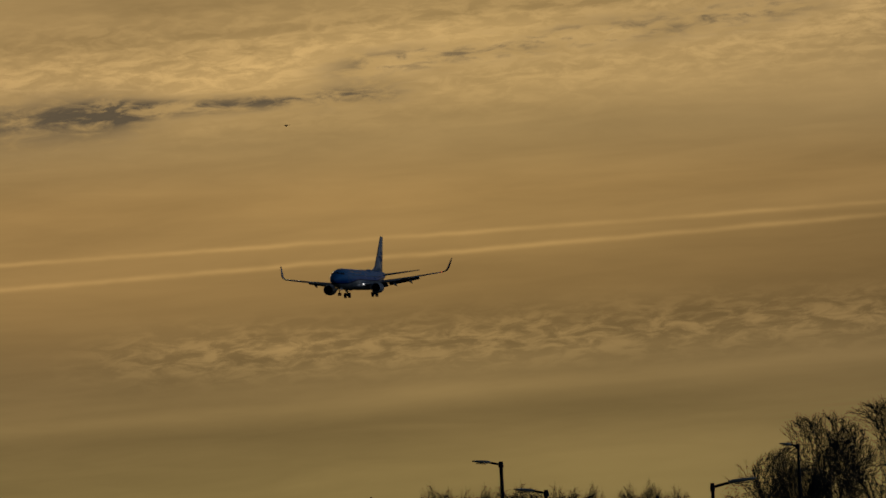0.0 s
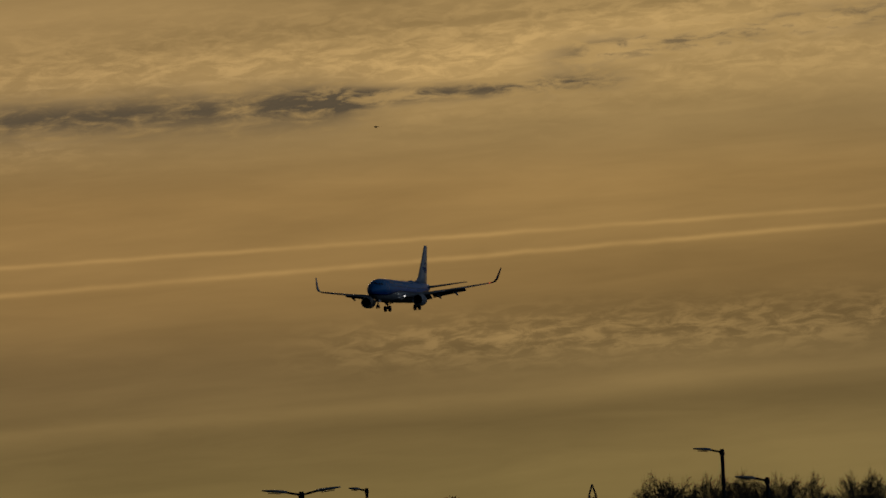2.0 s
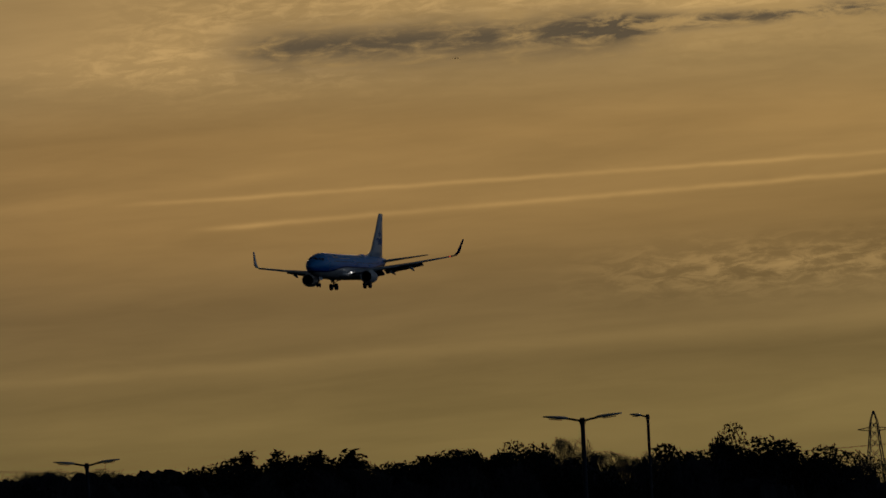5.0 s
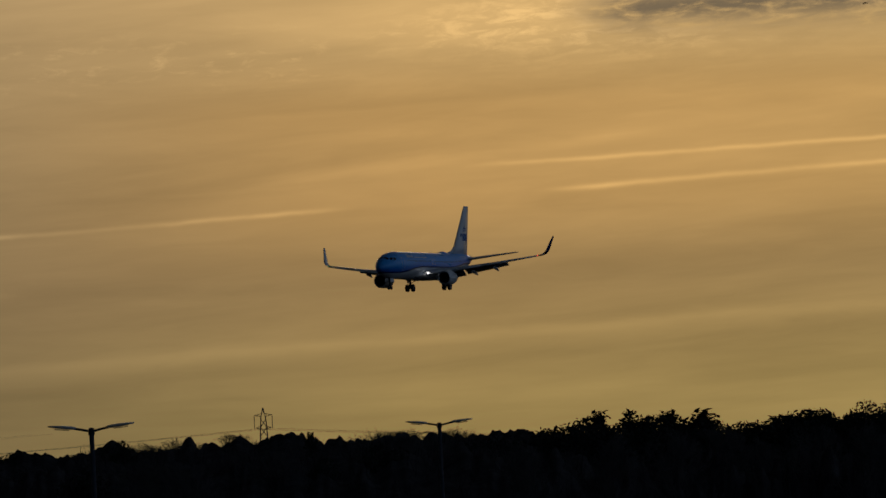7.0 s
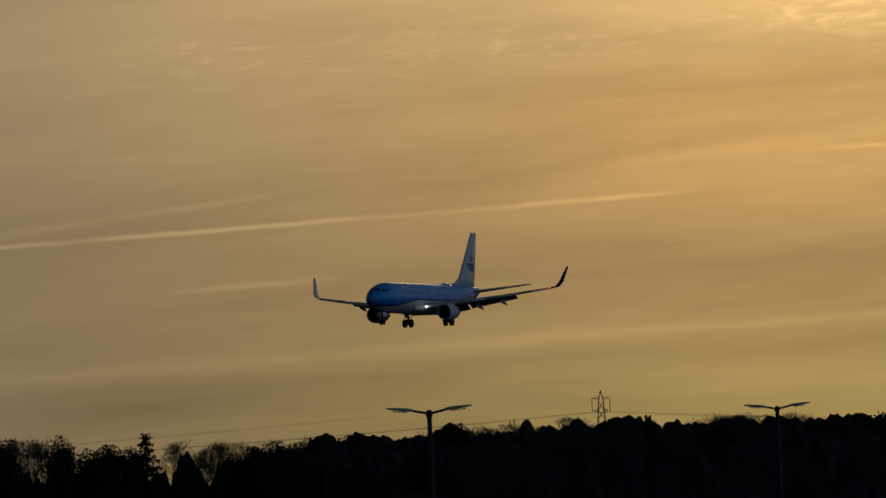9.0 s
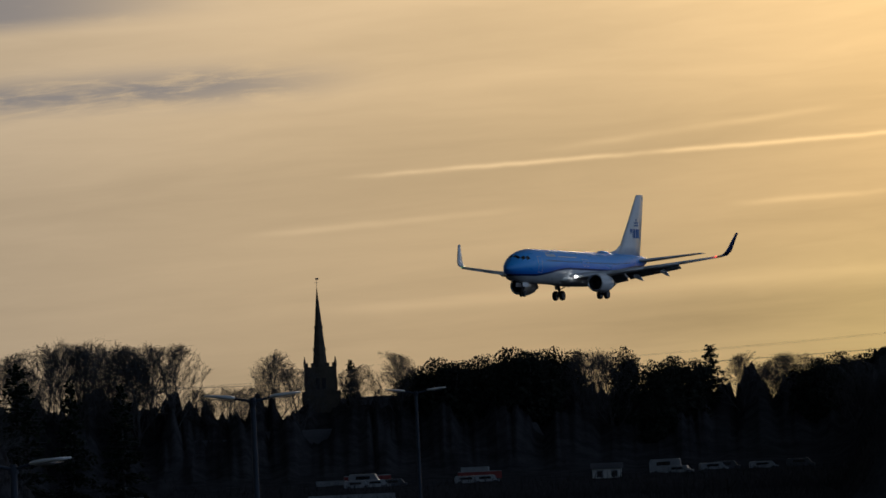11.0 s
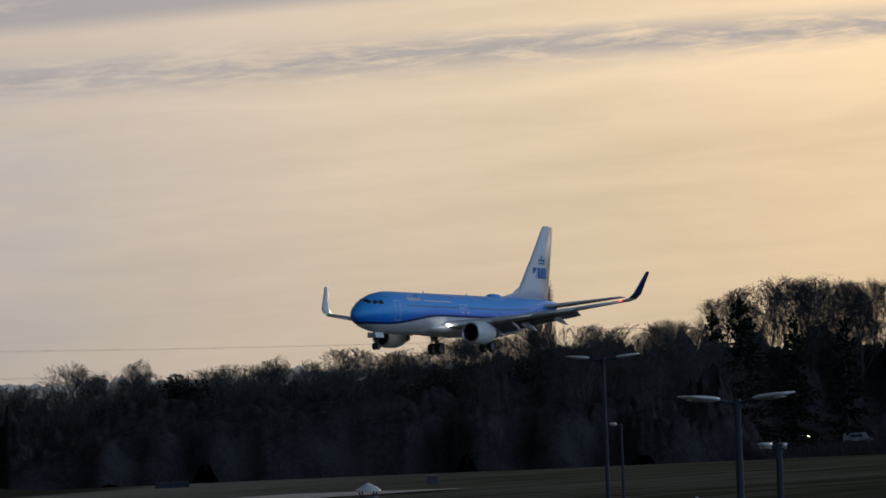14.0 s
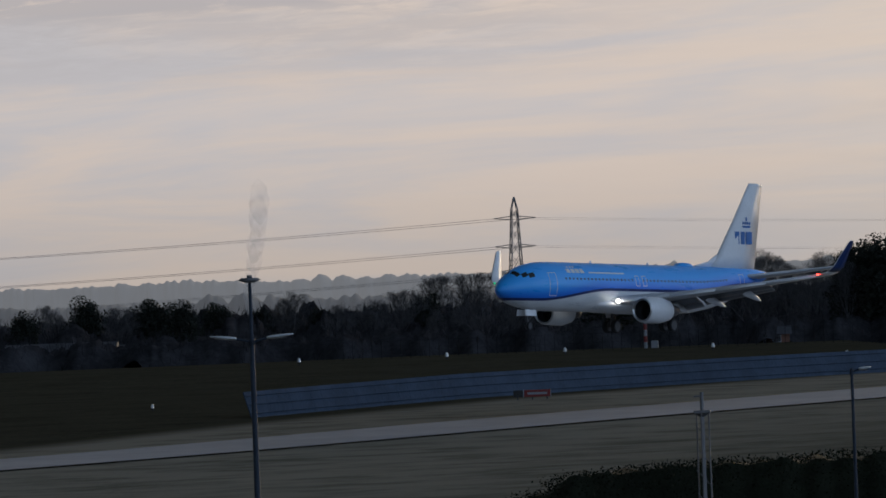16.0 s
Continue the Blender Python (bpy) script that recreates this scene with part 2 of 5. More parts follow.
def livery():
    """Sky blue over white with a navy wave between."""
    m = bpy.data.materials.new("blue_and_white_paint")
    m.use_nodes = True
    n = Net(m.node_tree)
    bsdf = n.nodes["Principled BSDF"]
    p = n.coord("Object")
    x, y, z = n.xyz(p)
    edge = n.step(x, 16.0, 6.5, 2.35, 3.28)
    edge = n.add(edge, n.step(x, -4.0, -14.0, 0.0, 0.75))
    h = n.sub(z, edge)
    grime = n.noise(n.vec(n.mul(x, 0.3), y, n.mul(z, 2.0)), 1.2, 5.0)
    white = n.mix(n.step(grime, 0.35, 0.7), (0.66, 0.68, 0.70), (0.80, 0.81, 0.82))
    # the blue grows lighter from the wave up to the top
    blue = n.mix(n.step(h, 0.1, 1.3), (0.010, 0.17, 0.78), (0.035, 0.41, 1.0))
    c = n.mix(n.step(h, 0.0, 0.02), white, (0.006, 0.02, 0.12))
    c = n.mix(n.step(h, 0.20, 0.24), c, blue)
    n.put(bsdf.inputs["Base Color"], c)
    n.put(bsdf.inputs["Roughness"], n.step(grime, 0.3, 0.7, 0.26, 0.4))
    return m


LIVERY = livery()
WHITE = material("white_gloss_paint", (0.80, 0.81, 0.83), 0.35, scale=0.5, dark=0.92)
WING_GREY = material("grey_wing_paint", (0.62, 0.64, 0.67), 0.38, scale=0.6, dark=0.85)
# the shade on the lowered flaps is put into this darker colour
FLAP_SHADE = material("shaded_flap_metal", (0.20, 0.21, 0.23), 0.5, scale=0.6)
NAVY = material("navy_paint", (0.012, 0.04, 0.16), 0.35, scale=0.6)
LOGO_BLUE = material("logo_blue_paint", (0.02, 0.16, 0.50), 0.4, scale=0.6)
CHROME = material("bare_metal_lip", (0.62, 0.62, 0.64), 0.28, 0.9, scale=2.0, dark=0.9)
RUBBER = material("black_rubber", (0.018, 0.018, 0.02), 0.8, scale=3.0)
STRUT = material("gear_strut_metal", (0.09, 0.09, 0.10), 0.5, 0.3, scale=2.0)
GLASS = material("dark_cockpit_glass", (0.012, 0.015, 0.02), 0.12, scale=2.0)
FAN = material("dark_fan_blades", (0.05, 0.05, 0.055), 0.5, 0.6, scale=3.0)
LANDING_LIGHT = glowing("landing_light_glow", (1.0, 0.97, 0.92), 8.0)
RED_LIGHT = glowing("red_navigation_glow", (1.0, 0.06, 0.04), 6.0)
GREEN_LIGHT = glowing("green_navigation_glow", (0.05, 0.9, 0.4), 0.4)
POLE = material("galvanised_steel", (0.036, 0.048, 0.070), 0.55, 0.0, scale=1.5, dark=0.8, spec=0.2)
LANTERN = material("pale_lantern_casting", (0.62, 0.65, 0.68), 0.4, 0.1, scale=2.0, dark=0.9)
LENS = material("lantern_lens", (0.10, 0.10, 0.11), 0.2, scale=2.0)
BARK = material("winter_bark", (0.105, 0.102, 0.106), 0.9, scale=1.0, dark=0.6, spec=0.08)
NEEDLE = material("dark_conifer_needles", (0.022, 0.030, 0.019), 0.85, scale=0.8, dark=0.55, spec=0.08)
EVERGREEN = material("dark_evergreen_leaves", (0.032, 0.037, 0.030), 0.8, scale=0.8, dark=0.55, spec=0.08)
SCRUB = material("winter_scrub_twigs", (0.056, 0.055, 0.060), 0.95, scale=0.2, dark=0.5, spec=0.0)
STONE = material("weathered_sandstone", (0.10, 0.085, 0.07), 0.9, scale=0.6, dark=0.7, bump=0.03, spec=0.1)
PYLON = material("weathered_pylon_steel", (0.20, 0.20, 0.21), 0.6, 0.4, scale=0.8)


# ---------- mesh helpers ----------
def part(name, bm, mat, parent, label="", smooth=False):
    """Link a bmesh as one mesh object under a thing or a part."""
    me = bpy.data.meshes.new(name)
    bm.to_mesh(me)
    bm.free()
    me.materials.append(mat)
    if smooth:
        me.shade_smooth()
    ob = new(name, me)
    ob.parent = parent
    return tagged(ob, label) if label else ob


def thing(name, label, category, m=None, group="", kind=""):
    ob = new(name)
    ob.empty_display_size = 0.2
    if m is not None:
        ob.matrix_basis = m
    return tagged(ob, label, category, group, kind)


def box(bm, size, m=None, bevel=0.0):
    r = bmesh.ops.create_cube(bm, size=1.0, matrix=(m or Matrix()) @ Matrix.Diagonal((*size, 1)))
    if bevel:
        edges = {e for v in r["verts"] for e in v.link_edges}
        bmesh.ops.bevel(bm, geom=list(edges), offset=bevel, segments=2, profile=0.5, affect="EDGES")
    return bm


def rod(bm, a, b, ra, rb=None, sides=8, caps=True):
    a, b = Vector(a), Vector(b)
    d = b - a
    m = Matrix.Translation((a + b) / 2) @ d.to_track_quat("Z", "Y").to_matrix().to_4x4()
    bmesh.ops.create_cone(bm, cap_ends=caps, segments=sides, radius1=ra, radius2=ra if rb is None else rb, depth=d.length, matrix=m)
    return bm


def loft(bm, rings, close=True):
    """Skin a list of rings of equal length; each ring is a closed loop of points."""
    made = [[bm.verts.new(p) for p in ring] for ring in rings]
    k = len(made[0])
    for r0, r1 in zip(made, made[1:]):
        for i in range(k):
            bm.faces.new((r0[i], r0[(i + 1) % k], r1[(i + 1) % k], r1[i]))
    if close:
        bm.faces.new(made[0][::-1])
        bm.faces.new(made[-1])
    bmesh.ops.recalc_face_normals(bm, faces=bm.faces[:])
    return bm


FOIL = ((0.0, 0.0), (0.02, 0.030), (0.10, 0.058), (0.30, 0.070), (0.60, 0.050), (1.0, 0.004), (0.60, -0.030), (0.30, -0.042), (0.10, -0.038), (0.02, -0.020))


def foil(le, chord, thick=1.0, up=(0, 0, 1), back=(-1, 0, 0)):
    le, up, back = Vector(le), Vector(up).normalized(), Vector(back)
    return [le + back * chord * a + up * chord * b * thick for a, b in FOIL]


# ---------- airliner: x ahead, y to its left, z up; the main wheels touch z = 0 ----------
NOSE = 19.6
HULL = ((0.0, 0.05, 0.05, 3.20), (0.12, 0.30, 0.28, 3.20), (0.45, 0.62, 0.58, 3.22), (1.0, 0.96, 0.95, 3.28), (1.8, 1.27, 1.32, 3.37), (2.6, 1.49, 1.58, 3.45),
        (3.6, 1.68, 1.80, 3.52), (5.0, 1.83, 1.96, 3.57), (6.5, 1.88, 2.005, 3.58), (12.0, 1.88, 2.005, 3.58), (18.0, 1.88, 2.005, 3.58), (24.0, 1.88, 2.005, 3.58),
        (26.5, 1.84, 1.95, 3.64), (29.0, 1.68, 1.76, 3.82), (31.5, 1.38, 1.46, 4.10), (34.0, 0.98, 1.08, 4.44), (36.0, 0.62, 0.72, 4.74), (37.4, 0.32, 0.38, 4.96), (38.0, 0.10, 0.14, 5.04))


def hull_at(dist):
    for a, b in zip(HULL, HULL[1:]):
        if a[0] <= dist <= b[0]:
            f = (dist - a[0]) / (b[0] - a[0])
            return [p + (q - p) * f for p, q in zip(a[1:], b[1:])]
    return HULL[-1][1:]


def hull_point(dist, angle, out=0.0):
    """A point on the hull; angle from the left horizontal upwards, in degrees."""
    w, h, zc = hull_at(dist)
    c, s = math.cos(radians(angle)), math.sin(radians(angle))
    return Vector((NOSE - dist, (w + out) * c, zc + (h + out) * s))


def hull_patch(d0, d1, a0, a1, out=0.012, nd=2, na=2, slant=0.0):
    bm = bmesh.new()
    grid = [[bm.verts.new(hull_point(d0 + (d1 - d0) * i / nd + slant * j / na, a0 + (a1 - a0) * j / na, out)) for j in range(na + 1)] for i in range(nd + 1)]
    for i in range(nd):
        for j in range(na):
            bm.faces.new((grid[i][j], grid[i][j + 1], grid[i + 1][j + 1], grid[i + 1][j]))
    bmesh.ops.recalc_face_normals(bm, faces=bm.faces[:])
    return bm


def wheel(parent, place, radius, width, name="wheel"):
    bm = bmesh.new()
    prof = ((-0.5, 0.72), (-0.46, 0.93), (-0.28, 1.0), (0.28, 1.0), (0.46, 0.93), (0.5, 0.72))
    rings = []
    for k in range(20):
        a = 2 * math.pi * k / 20
        rings.append([Vector((radius * r * math.cos(a), width * w, radius * r * math.sin(a))) for w, r in prof])
    loft(bm, rings + [rings[0]], False)
    hub = part(name, bm, RUBBER, parent, smooth=True)
    hub.location = place
    bm = bmesh.new()
    rod(bm, (0, -width * 0.42, 0), (0, width * 0.42, 0), radius * 0.70, sides=16)
    part("rim", bm, STRUT, hub)
    return hub


def airliner():
    jet = thing("airliner", "blue and white twin-jet airliner landing with its gear down", "airliner")
    # hull
    bm = bmesh.new()
    loft(bm, [[hull_point(d, 360 * k / 40) for k in range(40)] for d in [h[0] for h in HULL]])
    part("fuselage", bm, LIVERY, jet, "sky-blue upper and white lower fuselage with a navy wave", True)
    # belly fairing
    bm = bmesh.new()
    rings = []
    for d, w, h in ((10.8, 0.3, 0.1), (12.0, 1.5, 0.4), (14.0, 2.1, 0.68), (18.0, 2.2, 0.74), (21.0, 2.0, 0.66), (23.0, 1.3, 0.4), (24.2, 0.3, 0.1)):
        rings.append([Vector((NOSE - d, w * math.cos(2 * math.pi * k / 20), 2.2 + h * math.sin(2 * math.pi * k / 20))) for k in range(20)])
    loft(bm, rings)
    part("belly_fairing", bm, WHITE, jet, smooth=True)
    # cockpit panes
    for side in (1, -1):
        for a0, a1, d0, d1 in ((50, 86, 1.54, 1.96), (36, 52, 1.99, 2.55), (28, 43, 2.6, 3.2)):
            if side < 0:
                a0, a1 = 180 - a0, 180 - a1
            part("cockpit_window", hull_patch(d0, d1, a0, a1, 0.015, 2, 3), GLASS, jet)
    # cabin windows, doors and titles on both sides
    for side in (1, -1):
        bm = bmesh.new()
        for k in range(46):
            d = 6.9 + k * 0.51
            if 16.2 < d < 17.2:
                continue
            q = [hull_point(d + dx, (a if side > 0 else 180 - a), 0.012) for dx, a in ((-0.12, 15.5), (0.12, 15.5), (0.12, 20.5), (-0.12, 20.5))]
            bm.faces.new([bm.verts.new(p) for p in q])
        tagged(part("cabin_windows", bm, NAVY, jet), kind="stuff")

        def ang(a):
            return a if side > 0 else 180 - a

        for d, w, lo, hi in ((4.7, 0.9, -24, 34), (32.2, 0.75, -14, 34), (16.5, 0.5, 4, 30), (17.5, 0.5, 4, 30)):
            bm = bmesh.new()
            for d0, d1, b0, b1 in ((d, d + 0.05, lo, hi), (d + w, d + w + 0.05, lo, hi), (d, d + w, lo, lo + 1.6), (d, d + w, hi - 1.6, hi)):
                grid = [[bm.verts.new(hull_point(d0 + (d1 - d0) * i, ang(b0 + (b1 - b0) * j / 8), 0.014)) for j in range(9)] for i in (0, 1)]
                for j in range(8):
                    bm.faces.new((grid[0][j], grid[0][j + 1], grid[1][j + 1], grid[1][j]))
            part("door_outline", bm, WHITE, jet, "pale outline of a cabin door")
        # crown-like device and title blocks in white
        for k in range(4):
            part("title_block", hull_patch(7.35 + k * 0.62, 7.85 + k * 0.62, ang(33), ang(45), 0.014, 2, 3), WHITE, jet, "white painted title block")
        for k in range(3):
            part("title_dot", hull_patch(7.7 + k * 0.4, 7.95 + k * 0.4, ang(49), ang(54), 0.014, 1, 1), WHITE, jet)
        part("title_line", hull_patch(10.3, 15.2, ang(33), ang(37), 0.014, 10, 1), WHITE, jet, "thin white line of small lettering as a bar")
    # fairing and aerials on the roof
    bm = bmesh.new()
    rings = []
    for d, w, h in ((24.6, 0.15, 0.05), (25.0, 0.45, 0.30), (25.8, 0.5, 0.36), (26.6, 0.45, 0.30), (27.3, 0.15, 0.05)):
        rings.append([Vector((NOSE - d, w * math.cos(math.pi * k / 8), 5.5 + h * math.sin(math.pi * k / 8))) for k in range(9)] + [Vector((NOSE - d, 0, 5.38))])
    loft(bm, rings)
    part("roof_radome", bm, LIVERY, jet, "blue hump of an aerial fairing", True)
    for d in (12.5, 20.5):
        bm = bmesh.new()
        loft(bm, [foil((NOSE - d, 0, 5.56), 0.35, 0.8, (0, 1, 0)), foil((NOSE - d - 0.12, 0, 5.76), 0.18, 0.8, (0, 1, 0))])
        part("blade_aerial", bm, WHITE, jet)
    # fin
    bm = bmesh.new()
    up = (0, 1, 0)
    loft(bm, [foil((NOSE - 29.3, 0, 5.2), 6.7, 0.95, up), foil((NOSE - 30.6, 0, 6.5), 5.6, 0.95, up), foil((NOSE - 33.0, 0, 9.5), 3.75, 0.95, up), foil((NOSE - 35.15, 0, 12.4), 2.1, 0.95, up), foil((NOSE - 35.35, 0, 12.66), 1.85, 0.6, up)])
    fin = part("fin", bm, WHITE, jet, "white tail fin", True)
    bm = bmesh.new()
    loft(bm, [foil((NOSE - 26.2, 0, 5.4), 5.0, 0.2, up), foil((NOSE - 29.3, 0, 6.0), 2.5, 0.5, up), foil((NOSE - 30.5, 0, 6.6), 1.4, 0.6, up)])
    part("dorsal_fin", bm, WHITE, jet, smooth=True)
    for side in (1, -1):
        # device on the fin: three blocks, a bar and five dots in blue
        for k, (w, cut) in enumerate(((0.62, 0.0), (0.55, 0.0), (0.85, 0.0))):
            x0 = NOSE - 32.9 - (0, 0.85, 1.6)[k]
            bm = box(bmesh.new(), (w, 0.03, 1.05), pose(x0 - w / 2, side * 0.285, 8.05))
            part("fin_block", bm, LOGO_BLUE, fin, "blue painted block on the fin")
        part("fin_bar", box(bmesh.new(), (1.1, 0.03, 0.16), pose(NOSE - 34.6, side * 0.275, 9.0)), LOGO_BLUE, fin)
        for k in range(4):
            part("fin_dot", box(bmesh.new(), (0.2, 0.03, 0.2), pose(NOSE - 34.15 - k * 0.3, side * 0.27, 9.3)), LOGO_BLUE, fin)
        part("fin_dot", box(bmesh.new(), (0.16, 0.03, 0.34), pose(NOSE - 34.6, side * 0.265, 9.62)), LOGO_BLUE, fin)
    # wings
    for side in (1, -1):
        wing_sections = ((0.9, 12.9, 8.1, 2.35, 1.0), (1.9, 13.3, 7.6, 2.45, 1.0), (5.6, 15.75, 4.95, 2.88, 0.95), (10.5, 18.45, 3.4, 3.52, 0.9), (16.4, 21.7, 1.75, 4.42, 0.9))
        bm = bmesh.new()
        loft(bm, [foil((NOSE - le, side * y, z), c, th) for y, le, c, z, th in wing_sections])
        wing = part("wing", bm, WING_GREY, jet, "swept grey wing", True)
        bm = bmesh.new()
        loft(bm, [foil((NOSE - 21.7, side * 16.4, 4.42), 1.75, 0.9), foil((NOSE - 22.05, side * 16.95, 4.6), 1.6, 0.9, (0, -side * 0.5, 1)), foil((NOSE - 22.5, side * 17.3, 5.1), 1.4, 0.9, (0, -side, 0.4)),
                  foil((NOSE - 23.9, side * 17.85, 7.1), 0.65, 0.9, (0, -side, 0.2)), foil((NOSE - 24.1, side * 17.88, 7.22), 0.4, 0.5, (0, -side, 0.2))])
        part("winglet", bm, WHITE, wing, "upswept white winglet", True)
        bm = loft(bmesh.new(), [foil((NOSE - 22.1, side * 17.04, 4.68), 1.52, 0.6, (0, -side * 0.6, 1)), foil((NOSE - 22.5, side * 17.36, 5.1), 1.38, 0.6, (0, -side, 0.4)),
                                foil((NOSE - 23.9, side * 17.90, 7.1), 0.62, 0.6, (0, -side, 0.2)), foil((NOSE - 24.1, side * 17.92, 7.2), 0.4, 0.5, (0, -side, 0.2))])
        part("winglet_skin", bm, NAVY, wing, "dark blue outer face of the winglet", True)
        # slats drooped ahead of the leading edge
        for y0, y1 in ((2.3, 4.1), (5.8, 9.0), (9.1, 12.6), (12.7, 16.2)):
            rings = []
            for y in (y0, y1):
                for a, b in zip(wing_sections, wing_sections[1:]):
                    if a[0] <= y <= b[0]:
                        f = (y - a[0]) / (b[0] - a[0])
                        le, c, z = (a[k] + (b[k] - a[k]) * f for k in (1, 2, 3))
                rings.append(foil((NOSE - le + 0.25, side * y, z - 0.16), 0.2 * c, 1.6, (0.45, 0, 0.9), (-0.92, 0, 0.38)))
            part("slat", loft(bmesh.new(), rings), WHITE, wing, smooth=True)
        # flaps, two segments a side, lowered behind the wing
        for y0, y1, k0, k1 in ((2.1, 5.4, 1.25, 1.1), (5.7, 11.6, 0.95, 0.62)):
            rings = []
            for y, k in ((y0, k0), (y1, k1)):
                for a, b in zip(wing_sections, wing_sections[1:]):
                    if a[0] <= y <= b[0]:
                        f = (y - a[0]) / (b[0] - a[0])
                        le, c, z = (a[q] + (b[q] - a[q]) * f for q in (1, 2, 3))
                rings.append((NOSE - le - c * 0.80, side * y, z - 0.02, k * 1.15))
            part("flap", loft(bmesh.new(), [foil(r[:3], r[3], 1.2, (-0.4, 0, 0.9), (-0.9, 0, -0.4)) for r in rings]), FLAP_SHADE, wing, "lowered flap, coloured dark for shade", True)
            part("aft_flap", loft(bmesh.new(), [foil((r[0] - r[3] * 0.80, r[1], r[2] - r[3] * 0.33), r[3] * 0.5, 1.2, (-0.6, 0, 0.8), (-0.78, 0, -0.62)) for r in rings]), FLAP_SHADE, wing, smooth=True)
        # flap track fairings
        for y, d, z, length in ((3.6, 18.6, 2.25, 3.0), (6.9, 19.2, 2.65, 2.9), (9.9, 20.2, 3.1, 2.6)):
            rings = []
            for f, r in ((0.0, 0.03), (0.15, 0.17), (0.4, 0.25), (0.75, 0.18), (1.0, 0.02)):
                x, zz = NOSE - d - f * length, z - 0.15 - 0.85 * max(0.0, f - 0.35) ** 1.2
                rings.append([Vector((x, side * y + r * 0.7 * math.cos(2 * math.pi * k / 10), zz + r * 1.2 * math.sin(2 * math.pi * k / 10))) for k in range(10)])
            part("flap_fairing", loft(bmesh.new(), rings), WING_GREY, wing, "drooped canoe-shaped flap fairing", True)
        # lights at the wing root and tip
        bm = bmesh.new()
        bmesh.ops.create_uvsphere(bm, u_segments=12, v_segments=8, radius=0.17, matrix=pose(NOSE - 13.2, side * 2.42, 2.45))
        part("landing_light", bm, LANDING_LIGHT, wing, "bright white landing light")
        bm = bmesh.new()
        bmesh.ops.create_uvsphere(bm, u_segments=10, v_segments=6, radius=0.09, matrix=pose(NOSE - 21.6, side * 16.35, 4.43))
        part("navigation_light", bm, RED_LIGHT if side > 0 else GREEN_LIGHT, wing, "red wingtip light" if side > 0 else "green wingtip light")
        # engine
        ey, ez, d0 = side * 4.95, 1.66, 12.9

        def ring(d, r, flat=0.0):
            out = []
            for k in range(28):
                a = 2 * math.pi * k / 28
                zz = r * math.sin(a)
                out.append(Vector((NOSE - d, ey + r * math.cos(a), ez + (max(zz, -r * (1 - flat))))))
            return out

        bm = loft(bmesh.new(), [ring(d0 + 0.12, 0.98, 0.06), ring(d0 + 0.5, 1.07, 0.07), ring(d0 + 1.4, 1.12, 0.06), ring(d0 + 2.4, 1.06), ring(d0 + 3.4, 0.86)], False)
        engine = part("engine_cowl", bm, WHITE, jet, "white engine cowl", True)
        bm = loft(bmesh.new(), [ring(d0 + 0.12, 0.98, 0.06), ring(d0, 0.92, 0.06), ring(d0 + 0.03, 0.86, 0.05), ring(d0 + 0.2, 0.80, 0.03)], False)
        part("intake_lip", bm, CHROME, engine, "polished metal intake lip", True)
        bm = loft(bmesh.new(), [ring(d0 + 0.2, 0.80, 0.03), ring(d0 + 1.1, 0.78), ring(d0 + 1.12, 0.05)], False)
        part("intake_duct", bm, FAN, engine, "dark intake duct", True)
        bm = bmesh.new()
        rod(bm, (NOSE - d0 - 1.1, ey, ez), (NOSE - d0 - 0.65, ey, ez), 0.26, 0.02, 16)
        part("spinner", bm, FAN, engine, smooth=True)
        for k in range(24):
            a = 2 * math.pi * k / 24
            bm = bmesh.new()
            c, s = math.cos(a), math.sin(a)
            q = [(0.0, 0.2, -0.03), (0.0, 0.77, -0.08), (-0.14, 0.77, 0.08), (-0.14, 0.2, 0.03)]
            bm.faces.new([bm.verts.new((NOSE - d0 - 0.95 + x, ey + r * c - w * s, ez + r * s + w * c)) for x, r, w in q])
            bmesh.ops.solidify(bm, geom=bm.faces[:], thickness=0.015)
            part("fan_blade", bm, FAN, engine)
        bm = loft(bmesh.new(), [ring(d0 + 3.3, 0.66), ring(d0 + 4.3, 0.5), ring(d0 + 4.9, 0.36), ring(d0 + 4.9, 0.05)], False)
        part("exhaust_nozzle", bm, STRUT, engine, "bare metal exhaust nozzle", True)
        bm = loft(bmesh.new(), [foil((NOSE - d0 - 0.9, ey, ez + 0.92), 4.4, 0.9, (0, 1, 0)), foil((NOSE - d0 - 2.3, ey, ez + 1.20), 3.6, 0.9, (0, 1, 0))])
        part("engine_pylon", bm, WING_GREY, engine, smooth=True)
        # tailplane
        bm = loft(bmesh.new(), [foil((NOSE - 33.2, side * 0.4, 4.75), 4.2, 0.9), foil((NOSE - 34.0, side * 1.2, 4.85), 3.8, 0.9), foil((NOSE - 37.5, side * 7.0, 5.55), 1.6, 0.9), foil((NOSE - 37.8, side * 7.17, 5.58), 1.1, 0.5)])
        part("tailplane", bm, WING_GREY, jet, "grey tailplane", True)
        # main gear
        y = side * 2.86
        bm = bmesh.new()
        rod(bm, (0, y, 0.55), (0.0, y * 0.98, 2.2), 0.11, 0.16, 12)
        rod(bm, (0.0, y * 0.99, 1.2), (0.0, side * 1.2, 2.0), 0.06, 0.06, 8)
        rod(bm, (-0.25, y, 0.7), (-0.45, y, 1.3), 0.05, 0.05, 8)
        rod(bm, (-0.45, y, 1.3), (-0.1, y, 1.75), 0.05, 0.05, 8)
        rod(bm, (0, y - 0.62, 0.56), (0, y + 0.62, 0.56), 0.09, 0.09, 10)
        gear = part("main_gear", bm, STRUT, jet, "extended main landing gear leg")
        for off in (-0.43, 0.43):
            wheel(gear, (0, y + off, 0.56), 0.56, 0.42)
